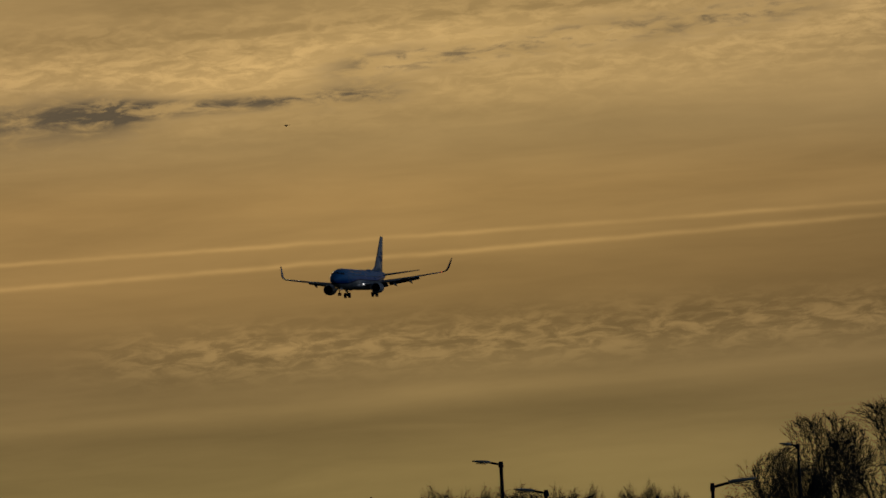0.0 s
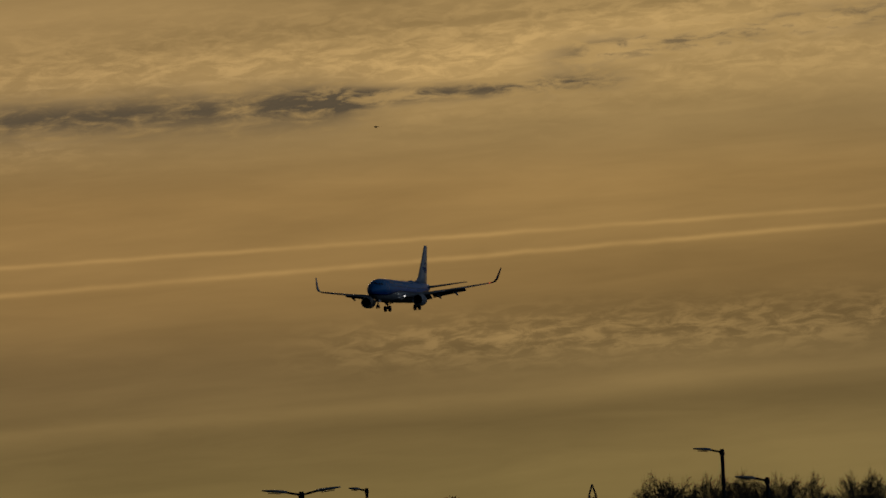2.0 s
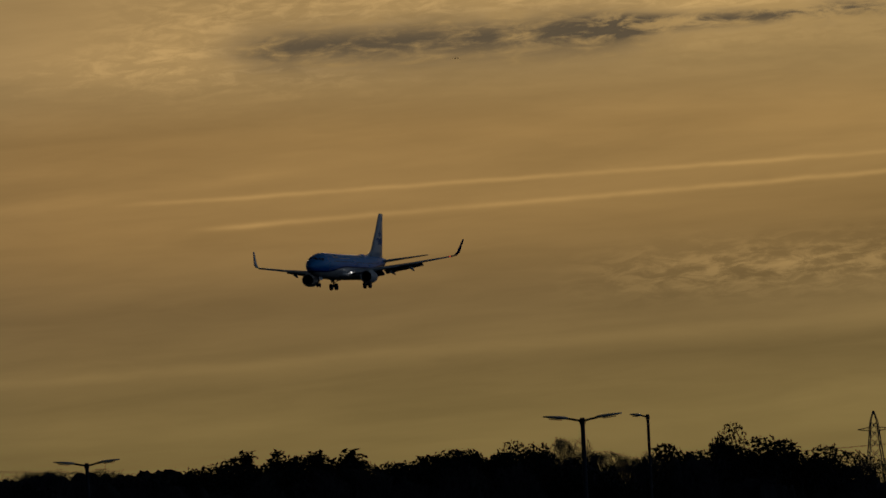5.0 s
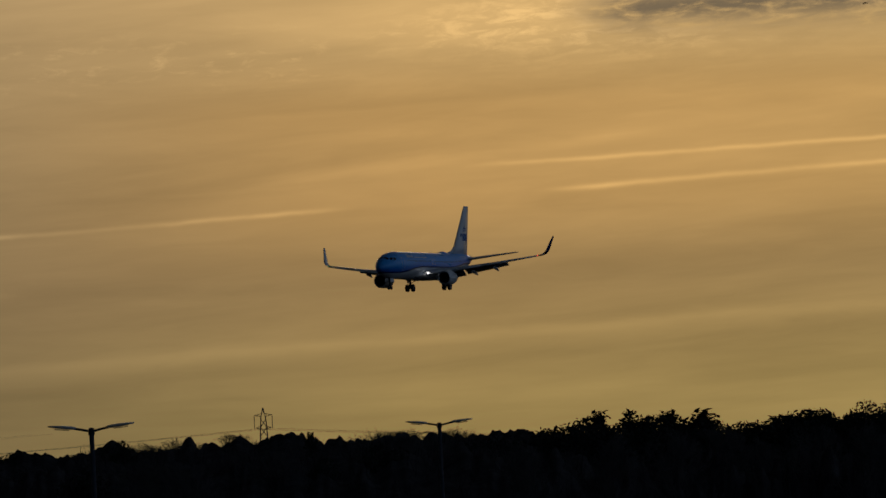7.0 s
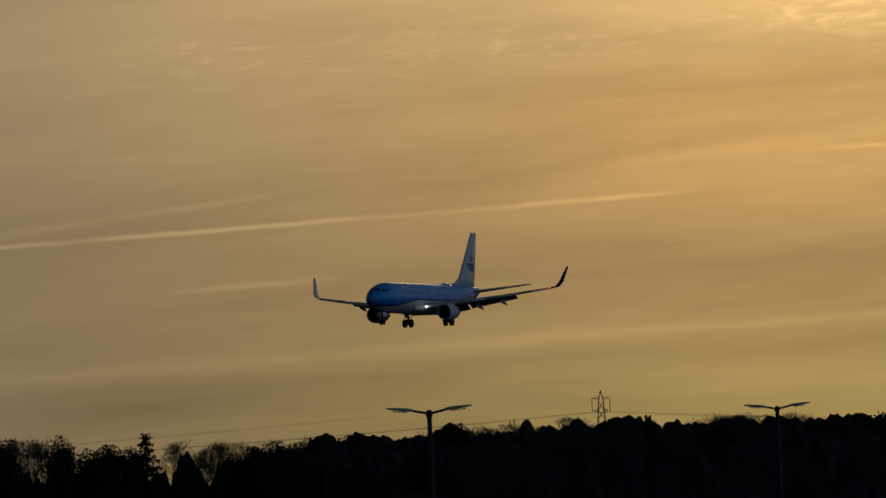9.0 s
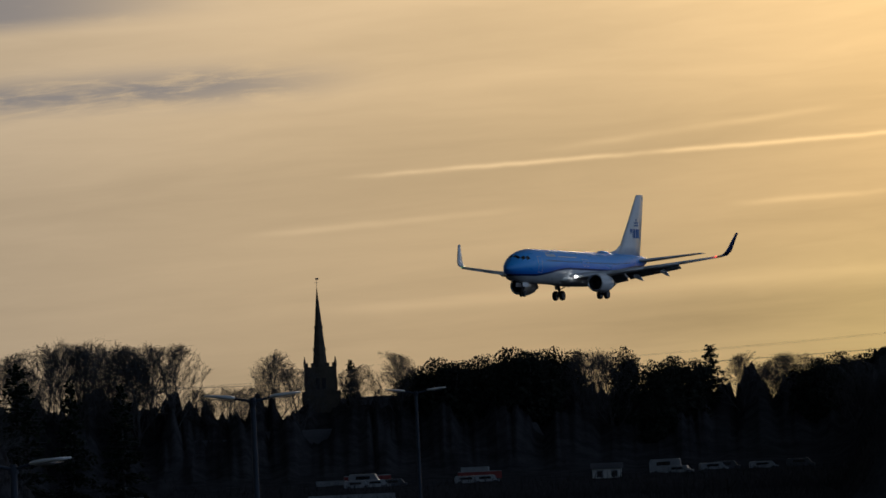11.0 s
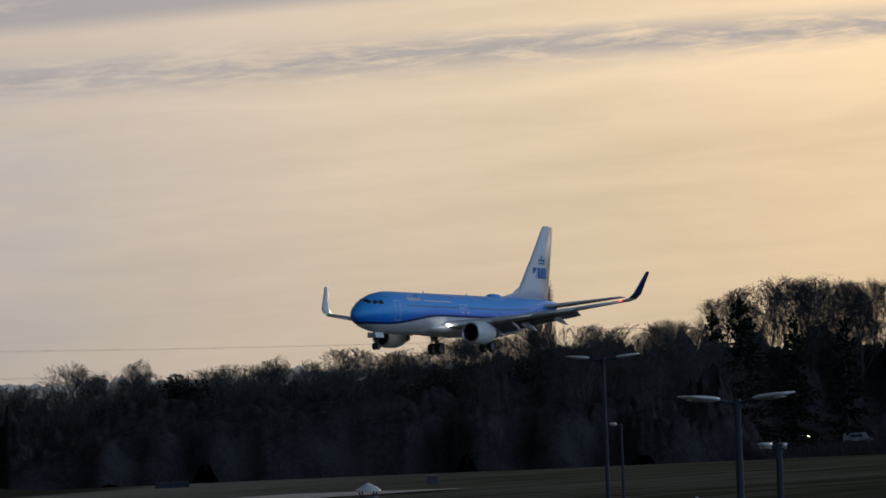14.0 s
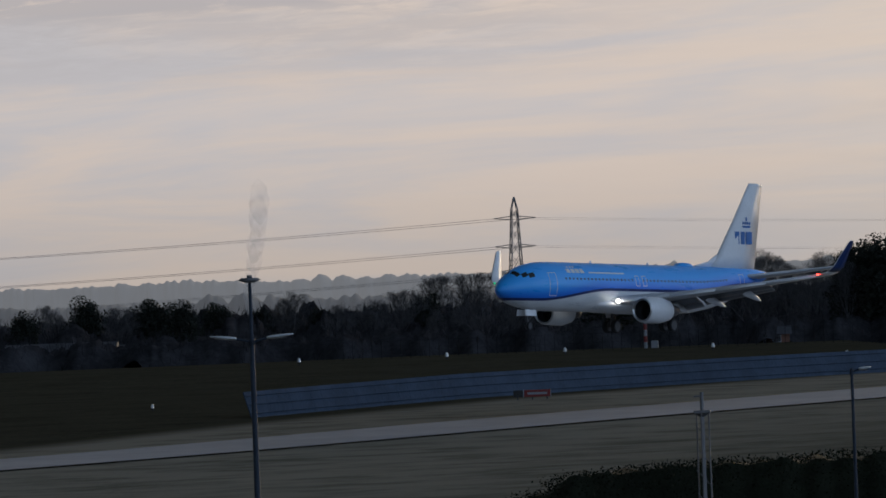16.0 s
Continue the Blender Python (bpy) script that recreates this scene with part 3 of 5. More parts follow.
        part("gear_door", box(bmesh.new(), (0.95, 0.05, 1.0), pose(0.05, y + side * 0.28, 1.75, -side * 8), 0.015), WHITE, gear)
    # nose gear
    bm = bmesh.new()
    rod(bm, (15.6, 0, 0.4), (15.75, 0, 1.7), 0.07, 0.10, 10)
    rod(bm, (15.55, 0, 0.7), (14.6, 0, 1.6), 0.05, 0.05, 8)
    rod(bm, (15.6, -0.3, 0.36), (15.6, 0.3, 0.36), 0.06, 0.06, 8)
    gear = part("nose_gear", bm, STRUT, jet, "extended nose landing gear leg")
    for off in (-0.2, 0.2):
        wheel(gear, (15.6, off, 0.36), 0.34, 0.2)
    for side in (1, -1):
        part("gear_door", box(bmesh.new(), (1.5, 0.04, 0.5), pose(15.7, side * 0.42, 1.42, side * 8), 0.01), WHITE, gear)
    return jet


JET = airliner()


# ---------- ground ----------
P0, ALONG, ACROSS = Vector((-128.0, 684.7)), Vector((0.4168, 0.9090)), Vector((-0.9090, 0.4168))


def ease(v, lo, hi):
    f = min(1.0, max(0.0, (v - lo) / (hi - lo)))
    return f * f * (3 - 2 * f)


def ground_z(x, y):
    """Height of the land: the runway's slope, a bank beyond it and a low hill behind."""
    p = Vector((x, y)) - P0
    s, n = p.dot(ALONG), p.dot(ACROSS)
    az, dist = math.degrees(math.atan2(x, y)) if y > 1 or x else 0.0, math.hypot(x, y)
    z = 1.2 - 0.0125 * (47 - max(-250.0, min(47.0, s)))
    z = z * ease(dist, 150, 420)
    left = ease(-az, 8.0, 9.2)
    z += 1.5 * left * ease(dist, 868, 1000) * (1 - ease(dist, 1020, 1150) * 0.9)
    z -= 2.0 * (1 - left) * ease(dist, 900, 1080)
    z += 8.0 * ease(az, -6.5, -2.5) * (1 - ease(az, 8, 14)) * ease(dist, 1330, 1560) * (1 - ease(dist, 2000, 3000))
    z += 0.25 * noise.noise(Vector((x * 0.012, y * 0.012, 0.3)))
    return z


def sheet(name, bearings, dists, mat, lift=0.0):
    bm = bmesh.new()
    grid = []
    for a in bearings:
        row = []
        for d in dists:
            x, y = d * math.sin(radians(a)), d * math.cos(radians(a))
            row.append(bm.verts.new((x, y, ground_z(x, y) + lift)))
        grid.append(row)
    for r0, r1 in zip(grid, grid[1:]):
        for i in range(len(dists) - 1):
            bm.faces.new((r0[i], r0[i + 1], r1[i + 1], r1[i]))
    bmesh.ops.recalc_face_normals(bm, faces=bm.faces[:])
    me = bpy.data.meshes.new(name)
    bm.to_mesh(me)
    bm.free()
    me.materials.append(mat)
    me.shade_smooth()
    return new(name, me)


def grass_material():
    m = bpy.data.materials.new("rough_winter_grass")
    m.use_nodes = True
    n = Net(m.node_tree)
    bsdf = n.nodes["Principled BSDF"]
    bsdf.inputs["Roughness"].default_value, bsdf.inputs["Specular IOR Level"].default_value = 0.95, 0.0
    p = n.coord("Object")
    big, mid, fine = n.noise(p, 0.012, 4.0), n.noise(p, 0.12, 5.0, 0.65), n.noise(p, 1.6, 4.0, 0.7)
    x, y, z = n.xyz(p)
    mown = n.noise(n.vec(n.mul(n.add(n.mul(x, -0.909), n.mul(y, 0.417)), 0.16), n.mul(n.add(n.mul(x, 0.417), n.mul(y, 0.909)), 0.008)), 1.0, 3.0)
    c = n.mix(n.step(n.add(n.mul(big, 0.5), n.mul(mid, 0.5)), 0.36, 0.62), (0.066, 0.064, 0.043), (0.155, 0.142, 0.103))
    c = n.mix(n.mul(n.step(mown, 0.42, 0.62), 0.6), c, (0.215, 0.193, 0.145))
    c = n.mix(n.mul(n.step(fine, 0.4, 0.7), 0.35), c, (0.022, 0.022, 0.015))
    # darker grass: the bank past the screen and the ground before the compound
    far = n.math("SQRT", n.add(n.mul(x, x), n.mul(y, y)))
    ragged = n.mul(n.sub(mid, 0.5), 40.0)
    behind = n.add(n.mul(n.add(y, -643.0), 0.2085), n.mul(n.add(x, 171.0), -0.978))
    bank = n.mul(n.step(n.add(behind, n.mul(ragged, 0.15)), -4.0, 5.0), n.step(n.add(x, n.mul(y, 0.13)), 6.0, -6.0))
    kept = n.mul(n.step(x, -70.0, -120.0), n.step(mid, 0.3, 0.6, 0.35, 0.8))
    c = n.mix(kept, c, (0.33, 0.295, 0.235))
    before = n.mul(n.step(n.add(x, n.mul(ragged, 0.5)), -40.0, -12.0), n.step(far, 300.0, 420.0))
    darker = n.math("MAXIMUM", bank, before)
    c = n.mix(n.mul(darker, 0.85), c, n.mix(n.step(fine, 0.35, 0.65), (0.014, 0.015, 0.008), (0.042, 0.038, 0.022)))
    n.put(bsdf.inputs["Base Color"], c)
    b = n.nodes.new("ShaderNodeBump")
    b.inputs["Strength"].default_value, b.inputs["Distance"].default_value = 0.8, 0.25
    n.put(b.inputs["Height"], n.add(fine, mid))
    n.put(bsdf.inputs["Normal"], b.outputs[0])
    return m


GRASS = grass_material()
TARMAC = material("worn_runway_asphalt", (0.28, 0.305, 0.34), 0.75, scale=0.05, dark=0.8, bump=0.005, spec=0.3)


def steps(*spans):
    out = []
    for a, b, d in spans:
        k = max(1, round((b - a) / d))
        out += [a + (b - a) * i / k for i in range(k)]
    return out + [spans[-1][1]]


tagged(sheet("ground", steps((-180, -24, 6), (-24, 24, 0.4), (24, 180, 6)), steps((0.05, 3, 2.95), (3, 120, 30), (120, 900, 13), (900, 1700, 20), (1700, 4900, 200)), GRASS),
       "rough olive-brown winter airfield grass", "grass", kind="structure")


def ribbon(name, pts, width, mat, lift):
    """A strip of paving draped over the land along a line of points."""
    bm = bmesh.new()
    rows = []
    for i, p in enumerate(pts):
        d = (pts[min(i + 1, len(pts) - 1)] - pts[max(i - 1, 0)]).normalized()
        side = Vector((-d.y, d.x))
        w = width
        row = []
        for k in range(5):
            q = p + side * w * (k / 4 - 0.5)
            row.append(bm.verts.new((q.x, q.y, ground_z(q.x, q.y) + lift)))
        rows.append(row)
    for r0, r1 in zip(rows, rows[1:]):
        for k in range(4):
            bm.faces.new((r0[k], r0[k + 1], r1[k + 1], r1[k]))
    bmesh.ops.recalc_face_normals(bm, faces=bm.faces[:])
    if sum(f.normal.z for f in bm.faces) < 0:
        bmesh.ops.reverse_faces(bm, faces=bm.faces[:])
    me = bpy.data.meshes.new(name)
    bm.to_mesh(me)
    bm.free()
    me.materials.append(mat)
    return new(name, me)


tagged(ribbon("runway", [P0 + ALONG * s - ACROSS * 3 for s in range(-330, 120, 10)], 19.0, TARMAC, 0.12), "pale grey asphalt runway strip across the grass", "runway", kind="structure")


# ---------- street lamps ----------
def lantern(parent, x, z, reach, tilt=6.0):
    """A flat cobra-head lantern on a short arm, reaching out along x from the pole."""
    s = 1 if reach > 0 else -1
    bm = bmesh.new()
    rod(bm, (x, 0, z - 0.08), (x + reach * 0.5, 0, z + abs(reach) * 0.5 * math.sin(radians(tilt))), 0.045, 0.04, 8)
    part("arm", bm, POLE, parent)
    bm = bmesh.new()
    rings = []
    for f, w, h in ((0.36, 0.07, 0.04), (0.46, 0.15, 0.06), (0.62, 0.19, 0.062), (0.85, 0.16, 0.045), (1.0, 0.07, 0.022)):
        px, pz = x + reach * f, z + abs(reach) * f * math.sin(radians(tilt))
        rings.append([Vector((px, w * math.cos(2 * math.pi * k / 12), pz + h * math.sin(2 * math.pi * k / 12))) for k in range(12)])
    head = part("lantern", loft(bmesh.new(), rings), LANTERN, parent, "pale flat lantern head", True)
    part("lens", box(bmesh.new(), (abs(reach) * 0.34, 0.24, 0.03), pose(x + reach * 0.68, 0, z + abs(reach) * 0.68 * math.sin(radians(tilt)) - 0.085, 0, -s * tilt, 0), 0.01), LENS, head)


def street_lamp(x, y, top, turn, reaches, label, width=0.11, mast=0.0):
    g = ground_z(x, y)
    lamp = thing("street_lamp", label, "street lamp", pose(x, y, g, 0, 0, turn), "car park lamps")
    h = top - g
    bm = bmesh.new()
    rod(bm, (0, 0, -0.3), (0, 0, h * 0.22), width * 1.25, width * 1.25, 12)
    rod(bm, (0, 0, h * 0.22), (0, 0, h), width, width * 0.75, 12)
    part("pole", bm, POLE, lamp, smooth=False)
    part("cap", rod(bmesh.new(), (0, 0, h - 0.12), (0, 0, h + 0.05), width * 0.95, width * 0.8, 12), POLE, lamp)
    for r, tw in reaches:
        holder = part("bracket", rod(bmesh.new(), (0, 0, h - 0.2), (0, 0, h - 0.05), width * 1.1, width * 1.1, 10), POLE, lamp)
        holder.rotation_euler = (0, 0, radians(tw))
        lantern(holder, 0, h, r)
    if mast:
        bm = bmesh.new()
        rod(bm, (0, 0, h), (0, 0, h + mast), width * 0.6, width * 0.5, 10)
        part("top_mast", bm, POLE, lamp)
        bm = bmesh.new()
        rod(bm, (0, 0, h + mast - 0.16), (0, 0, h + mast - 0.06), 0.16, 0.42, 12)
        rod(bm, (0, 0, h + mast - 0.06), (0, 0, h + mast + 0.02), 0.42, 0.3, 12)
        rod(bm, (0, 0, h + mast), (0, 0, h + mast + 0.12), 0.1, 0.1, 10)
        part("top_disc", bm, PYLON, lamp, "dark disc on top of the mast", True)
    return lamp


TWO = "grey steel lamp post with twin lanterns"
ONE = "slim lamp post with a single lantern arm"
for x, y, top, turn, arms, label, wide in (
        (88.9 * 0.8, 423.5 * 0.8, 15.68, 0, ((-1.18, 0),), ONE, 0.10), (86.1 * 0.8, 399.9 * 0.8, 14.3, 0, ((-1.25, 0),), ONE, 0.10),
        (163.4 * 0.6, 662.0 * 0.6, 16.5, 0, ((-0.9, 0),), ONE, 0.09), (57.4, 243.3, 13.7, 0, ((1.3, 0),), ONE, 0.07),
        (50.3, 317.5, 14.6, 0, ((-1.5, 0), (1.5, 0)), TWO, 0.11), (119.1 * 0.55, 716.0 * 0.55, 15.25, 0, ((-0.85, 0),), ONE, 0.09),
        (37.5, 379.5, 14.15, 0, ((-1.5, 0), (1.5, 0)), TWO, 0.11), (16.9, 293.6, 14.05, 0, ((-1.5, 0), (1.5, 0)), TWO, 0.11),
        (-12.4, 210.9, 11.0, 0, ((-1.5, 34), (-1.5, -12), (1.5, 14), (1.45, -34)), "grey steel lamp post with four pale lanterns", 0.12),
        (-7.9, 261.5, 12.5, 0, ((-1.5, 0), (1.5, 0)), TWO, 0.11), (-4.6, 420.5, 12.8, 0, ((-1.5, 0), (1.5, 0)), TWO, 0.11),
        (-25.7, 345.2, 12.3, 0, ((-1.5, 0), (1.5, 0)), TWO, 0.11), (-10.8, 199.7, 9.95, 0, ((-0.5, 12), (-0.45, -20), (0.2, 0)), "short grey post with clustered pale lanterns", 0.10),
        (-23.9, 329.1, 9.7, 0, ((-0.45, 0),), ONE, 0.07), (-52.6, 325.8, 7.9, 0, ((0.75, 0),), ONE, 0.08)):
    street_lamp(x, y, top, turn - math.degrees(math.atan2(x, y)), arms, label, wide)
street_lamp(-69.5, 296.0, 10.1, 13.2, ((-1.5, 0), (1.5, 0)), "tall lamp post with twin lanterns and a disc-topped mast", 0.12, 2.2)


# ---------- trees ----------
def mesh_object(name, verts, faces, mat, parent=None, label="", smooth=False):
    me = bpy.data.meshes.new(name)
    me.from_pydata(verts, [], faces)
    me.materials.append(mat)
    if smooth:
        me.shade_smooth()
    ob = new(name, me)
    ob.parent = parent
    return tagged(ob, label) if label else ob


class Soup:
    """Collects loose tubes and leaves for one mesh."""

    def __init__(self):
        self.verts, self.faces = [], []

    def tube(self, a, b, ra, rb, sides):
        d = (b - a)
        q = d.to_track_quat("Z", "Y")
        k0 = len(self.verts)
        for p, r in ((a, ra), (b, rb)):
            for i in range(sides):
                t = 2 * math.pi * i / sides
                self.verts.append(p + q @ Vector((r * math.cos(t), r * math.sin(t), 0)))
        for i in range(sides):
            j = (i + 1) % sides
            self.faces.append((k0 + i, k0 + j, k0 + sides + j, k0 + sides + i))

    def leaf(self, p, size, rng, flat=0.0):
        u = Vector((rng.gauss(0, 1), rng.gauss(0, 1), rng.gauss(0, 1) * (1 - flat))).normalized() * size
        w = Vector((rng.gauss(0, 1), rng.gauss(0, 1), rng.gauss(0, 1))).cross(u).normalized() * size * 0.55
        k0 = len(self.verts)
        self.verts += [p - u * 0.5, p + w * 0.5, p + u * 0.6, p - w * 0.5]
        self.faces.append((k0, k0 + 1, k0 + 2, k0 + 3))


def bare_tree(seed, height=15.0, spread=1.0, rise=0.55, fork=0.22):
    """A leafless tree: tapered trunk, limbs, branches and a haze of twigs."""
    rng = random.Random(seed)
    tree = thing("tree", "bare leafless winter tree with fine dark twigs", "tree", group="winter trees")
    trunk, crown = Soup(), Soup()

    mid, rx, rz = height * 0.60, height * 0.36 * spread, height * 0.40

    def inside(p):
        """Within the domed outline of the crown, which is uneven."""
        u = Vector((p.x / rx, p.y / rx, (p.z - mid) / (rz if p.z > mid else rz * 1.15)))
        return u.length < 1.0 + 0.22 * noise.noise(p * (2.6 / height) * 2 + Vector((seed, 0, 0)))

    def grow(p, d, length, r, level):
        pts = (4, 4, 3, 2, 1)[level]
        soup = trunk if level == 0 else crown
        sides = (7, 5, 4, 3, 3)[level]
        here, r0 = p, r
        nodes = []
        for k in range(pts):
            d = (d + Vector((rng.gauss(0, 0.13), rng.gauss(0, 0.13), rng.gauss(0, 0.08) + 0.03 * (level == 1)))).normalized()
            nxt = here + d * length / pts
            if level and not inside(nxt):
                break
            r1 = r * (1 - 0.62 * (k + 1) / pts)
            soup.tube(here, nxt, r0, r1, sides)
            nodes.append((here, nxt, r1, d))
            here, r0 = nxt, r1
        if level >= 4 or not nodes:
            return
        kids = (11, 8, 6, 5)[level]
        for k in range(kids):
            f = (0.2 + 0.8 * (k + rng.random()) / kids) if level else (fork + (1 - fork) * (k + rng.random() * 0.6) / kids)
            f = min(f, 0.999) * len(nodes)
            a, b, rr, dd = nodes[int(f)]
            q = a.lerp(b, f % 1.0)
            f /= len(nodes)
            if level == 0:
                ang = k * 2.399 + rng.gauss(0, 0.3)
                steep = 0.45 + rise * 0.5 + 0.75 * f + rng.gauss(0, 0.08)
                nd = Vector((math.cos(ang) * math.cos(steep), math.sin(ang) * math.cos(steep), math.sin(steep)))
                long = height * (0.52 - 0.1 * f)
            else:
                side = Vector((rng.gauss(0, 1), rng.gauss(0, 1), rng.gauss(0, 0.8)))
                side = (side - dd * side.dot(dd)).normalized()
                nd = (dd + side * rng.uniform(0.55, 1.05) + Vector((0, 0, 0.12))).normalized()
                long = length * rng.uniform(0.36, 0.62)
            grow(q, nd, long, max(0.018, rr * (0.5 if level else 0.5)), level + 1)

    grow(Vector((0, 0, 0)), Vector((0, 0, 1)), height * 0.66, height * 0.019, 0)
    top = max(v.z for v in crown.verts)
    f = height / top
    for soup in (trunk, crown):
        soup.verts = [v * f for v in soup.verts]
    mesh_object("trunk", trunk.verts, trunk.faces, BARK, tree)
    mesh_object("crown", crown.verts, crown.faces, BARK, tree, "haze of bare branches and twigs")
    return tree


def leafy_tree(seed, height=13.0, wide=4.6, lumps=16, mat=None, leaves=330):
    """A broad evergreen: clumps of small leaves on forking limbs."""
    rng = random.Random(seed)
    tree = thing("tree", "dark broad evergreen tree with a lumpy crown", "tree", group="evergreen trees")
    trunk, crown = Soup(), Soup()
    trunk.tube(Vector((0, 0, 0)), Vector((0, 0, height * 0.55)), 0.32, 0.16, 8)
    for k in range(lumps):
        a, f = k * 2.399, (k + 0.5) / lumps
        z = height * (0.16 + 0.74 * f)
        r = wide * math.sqrt(max(0.05, 1 - ((f - 0.35) / 0.72) ** 2)) * (0.35 + 0.45 * rng.random())
        c = Vector((math.cos(a) * r, math.sin(a) * r, z))
        trunk.tube(Vector((0, 0, z * 0.5)), c, 0.12, 0.04, 4)
        size = height * (0.10 + 0.07 * rng.random())
        for i in range(leaves):
            v = Vector((rng.gauss(0, 1), rng.gauss(0, 1), rng.gauss(0, 1))).normalized() * size * rng.random() ** 0.4
            v.z *= 0.8
            crown.leaf(c + v, 0.20 + 0.32 * rng.random(), rng)
    for i in range(lumps * leaves // 3):
        f = rng.random()
        r = wide * 0.75 * math.sqrt(max(0.05, 1 - ((f - 0.3) / 0.75) ** 2)) * math.sqrt(rng.random())
        a = rng.random() * 6.283
        crown.leaf(Vector((math.cos(a) * r, math.sin(a) * r, height * (0.04 + 0.8 * f))), 0.75, rng)
    top = max(v.z for v in crown.verts)
    crown.verts = [v * (height / top) for v in crown.verts]
    mesh_object("trunk", trunk.verts, trunk.faces, BARK, tree)
    mesh_object("crown", crown.verts, crown.faces, mat or EVERGREEN, tree, "dense dark foliage")
    return tree


def conifer(seed, height=14.0, wide=3.4, tiers=22):
    rng = random.Random(seed)
    tree = thing("tree", "dark pointed conifer with drooping tiers of needles", "tree", group="conifers")
    trunk, crown = Soup(), Soup()
    trunk.tube(Vector((0, 0, 0)), Vector((0, 0, height * 0.97)), 0.26, 0.03, 7)
    for k in range(tiers):
        f = k / tiers
        z, reach = height * (0.06 + 0.93 * f + rng.gauss(0, 0.008)), wide * (1 - f) ** 0.85 + 0.12
        for b in range(7):
            a = b * 0.898 + k * 1.7 + rng.gauss(0, 0.2)
            rr = reach * (0.65 + 0.5 * rng.random())
            zb = min(height * 0.97, max(0.3, z + rng.gauss(0, height * 0.03)))
            tip = Vector((math.cos(a) * rr, math.sin(a) * rr, zb + rr * (0.10 - 0.35 * rng.random())))
            root = Vector((0, 0, zb))
            trunk.tube(root, tip, 0.04, 0.015, 3)
            for i in range(max(6, int(rr * 9))):
                q = root.lerp(tip, 0.1 + 0.92 * rng.random())
                crown.leaf(q + Vector((rng.gauss(0, 0.18), rng.gauss(0, 0.18), rng.gauss(-0.1, 0.14))), 0.28 + 0.34 * rng.random(), rng, 0.5)
    mesh_object("trunk", trunk.verts, trunk.faces, BARK, tree)
    mesh_object("crown", crown.verts, crown.faces, NEEDLE, tree, "tiers of dark needles")
    return tree


def poplar(seed, height=20.0):
    rng = random.Random(seed)
    tree = thing("tree", "tall narrow bare poplar with upright twigs", "tree", group="poplars")
    trunk, crown = Soup(), Soup()
    trunk.tube(Vector((0, 0, 0)), Vector((0, 0, height)), 0.28, 0.03, 7)
    for k in range(120):
        f = 0.10 + 0.85 * k / 120
        a = k * 2.399
        out = 1.25 * math.sin(math.pi * min(1, f * 0.9 + 0.08)) ** 0.6 * (0.6 + 0.5 * rng.random())
        p = Vector((0, 0, height * f))
        q = p + Vector((math.cos(a) * out, math.sin(a) * out, 2.0 + rng.random()))
        crown.tube(p, q, 0.05, 0.025, 3)
        for i in range(9):
            s = p.lerp(q, 0.2 + 0.8 * rng.random())
            e = s + Vector((rng.gauss(0, 0.28), rng.gauss(0, 0.28), 0.8 + rng.random()))
            e.z = min(e.z, height + 0.3)
            crown.tube(s, e, 0.025, 0.015, 3)
    mesh_object("trunk", trunk.verts, trunk.faces, BARK, tree)
    mesh_object("crown", crown.verts, crown.faces, BARK, tree, "upright bare twigs")
    return tree


BARE = [bare_tree(11, 15.0, 1.0, 0.55, 0.22), bare_tree(12, 15.0, 0.85, 0.75, 0.3), bare_tree(13, 15.0, 1.2, 0.4, 0.2), bare_tree(14, 15.0, 0.8, 0.85, 0.18), bare_tree(15, 15.0, 1.1, 0.6, 0.3)]
LEAFY = [leafy_tree(21), leafy_tree(22, 13.0, 5.4, 20), leafy_tree(23, 13.0, 3.6, 13)]
CONES = [conifer(31), conifer(32, 14.0, 4.2, 26)]
POPLARS = [poplar(41)]
TALL = {"b": 15.0, "l": 13.0, "c": 14.0, "p": 20.0}
KINDS = {"b": BARE, "l": LEAFY, "c": CONES, "p": POPLARS}
used = set()
pick = random.Random(5)


def plant(az, el, kind, dist, wide=1.0, which=None):
    """Put a tree on the land at a bearing, its top at an elevation seen from the stand."""
    x, y = dist * math.sin(radians(az)), dist * math.cos(radians(az))
    g = ground_z(x, y) - 0.1
    h = EYE.z + dist * math.tan(radians(el + 0.02)) - g
    pool = KINDS[kind]
    ob = pool[which if which is not None else pick.randrange(len(pool))]
    f = h / TALL[kind]
    m = Matrix.Translation((x, y, g)) @ Matrix.Rotation(pick.random() * 6.28, 4, "Z") @ Matrix.Diagonal((f * wide, f * wide, f, 1))
    if ob.name in used:
        copy_thing(ob, m).matrix_basis = m
    else:
        used.add(ob.name)
        ob.matrix_basis = m


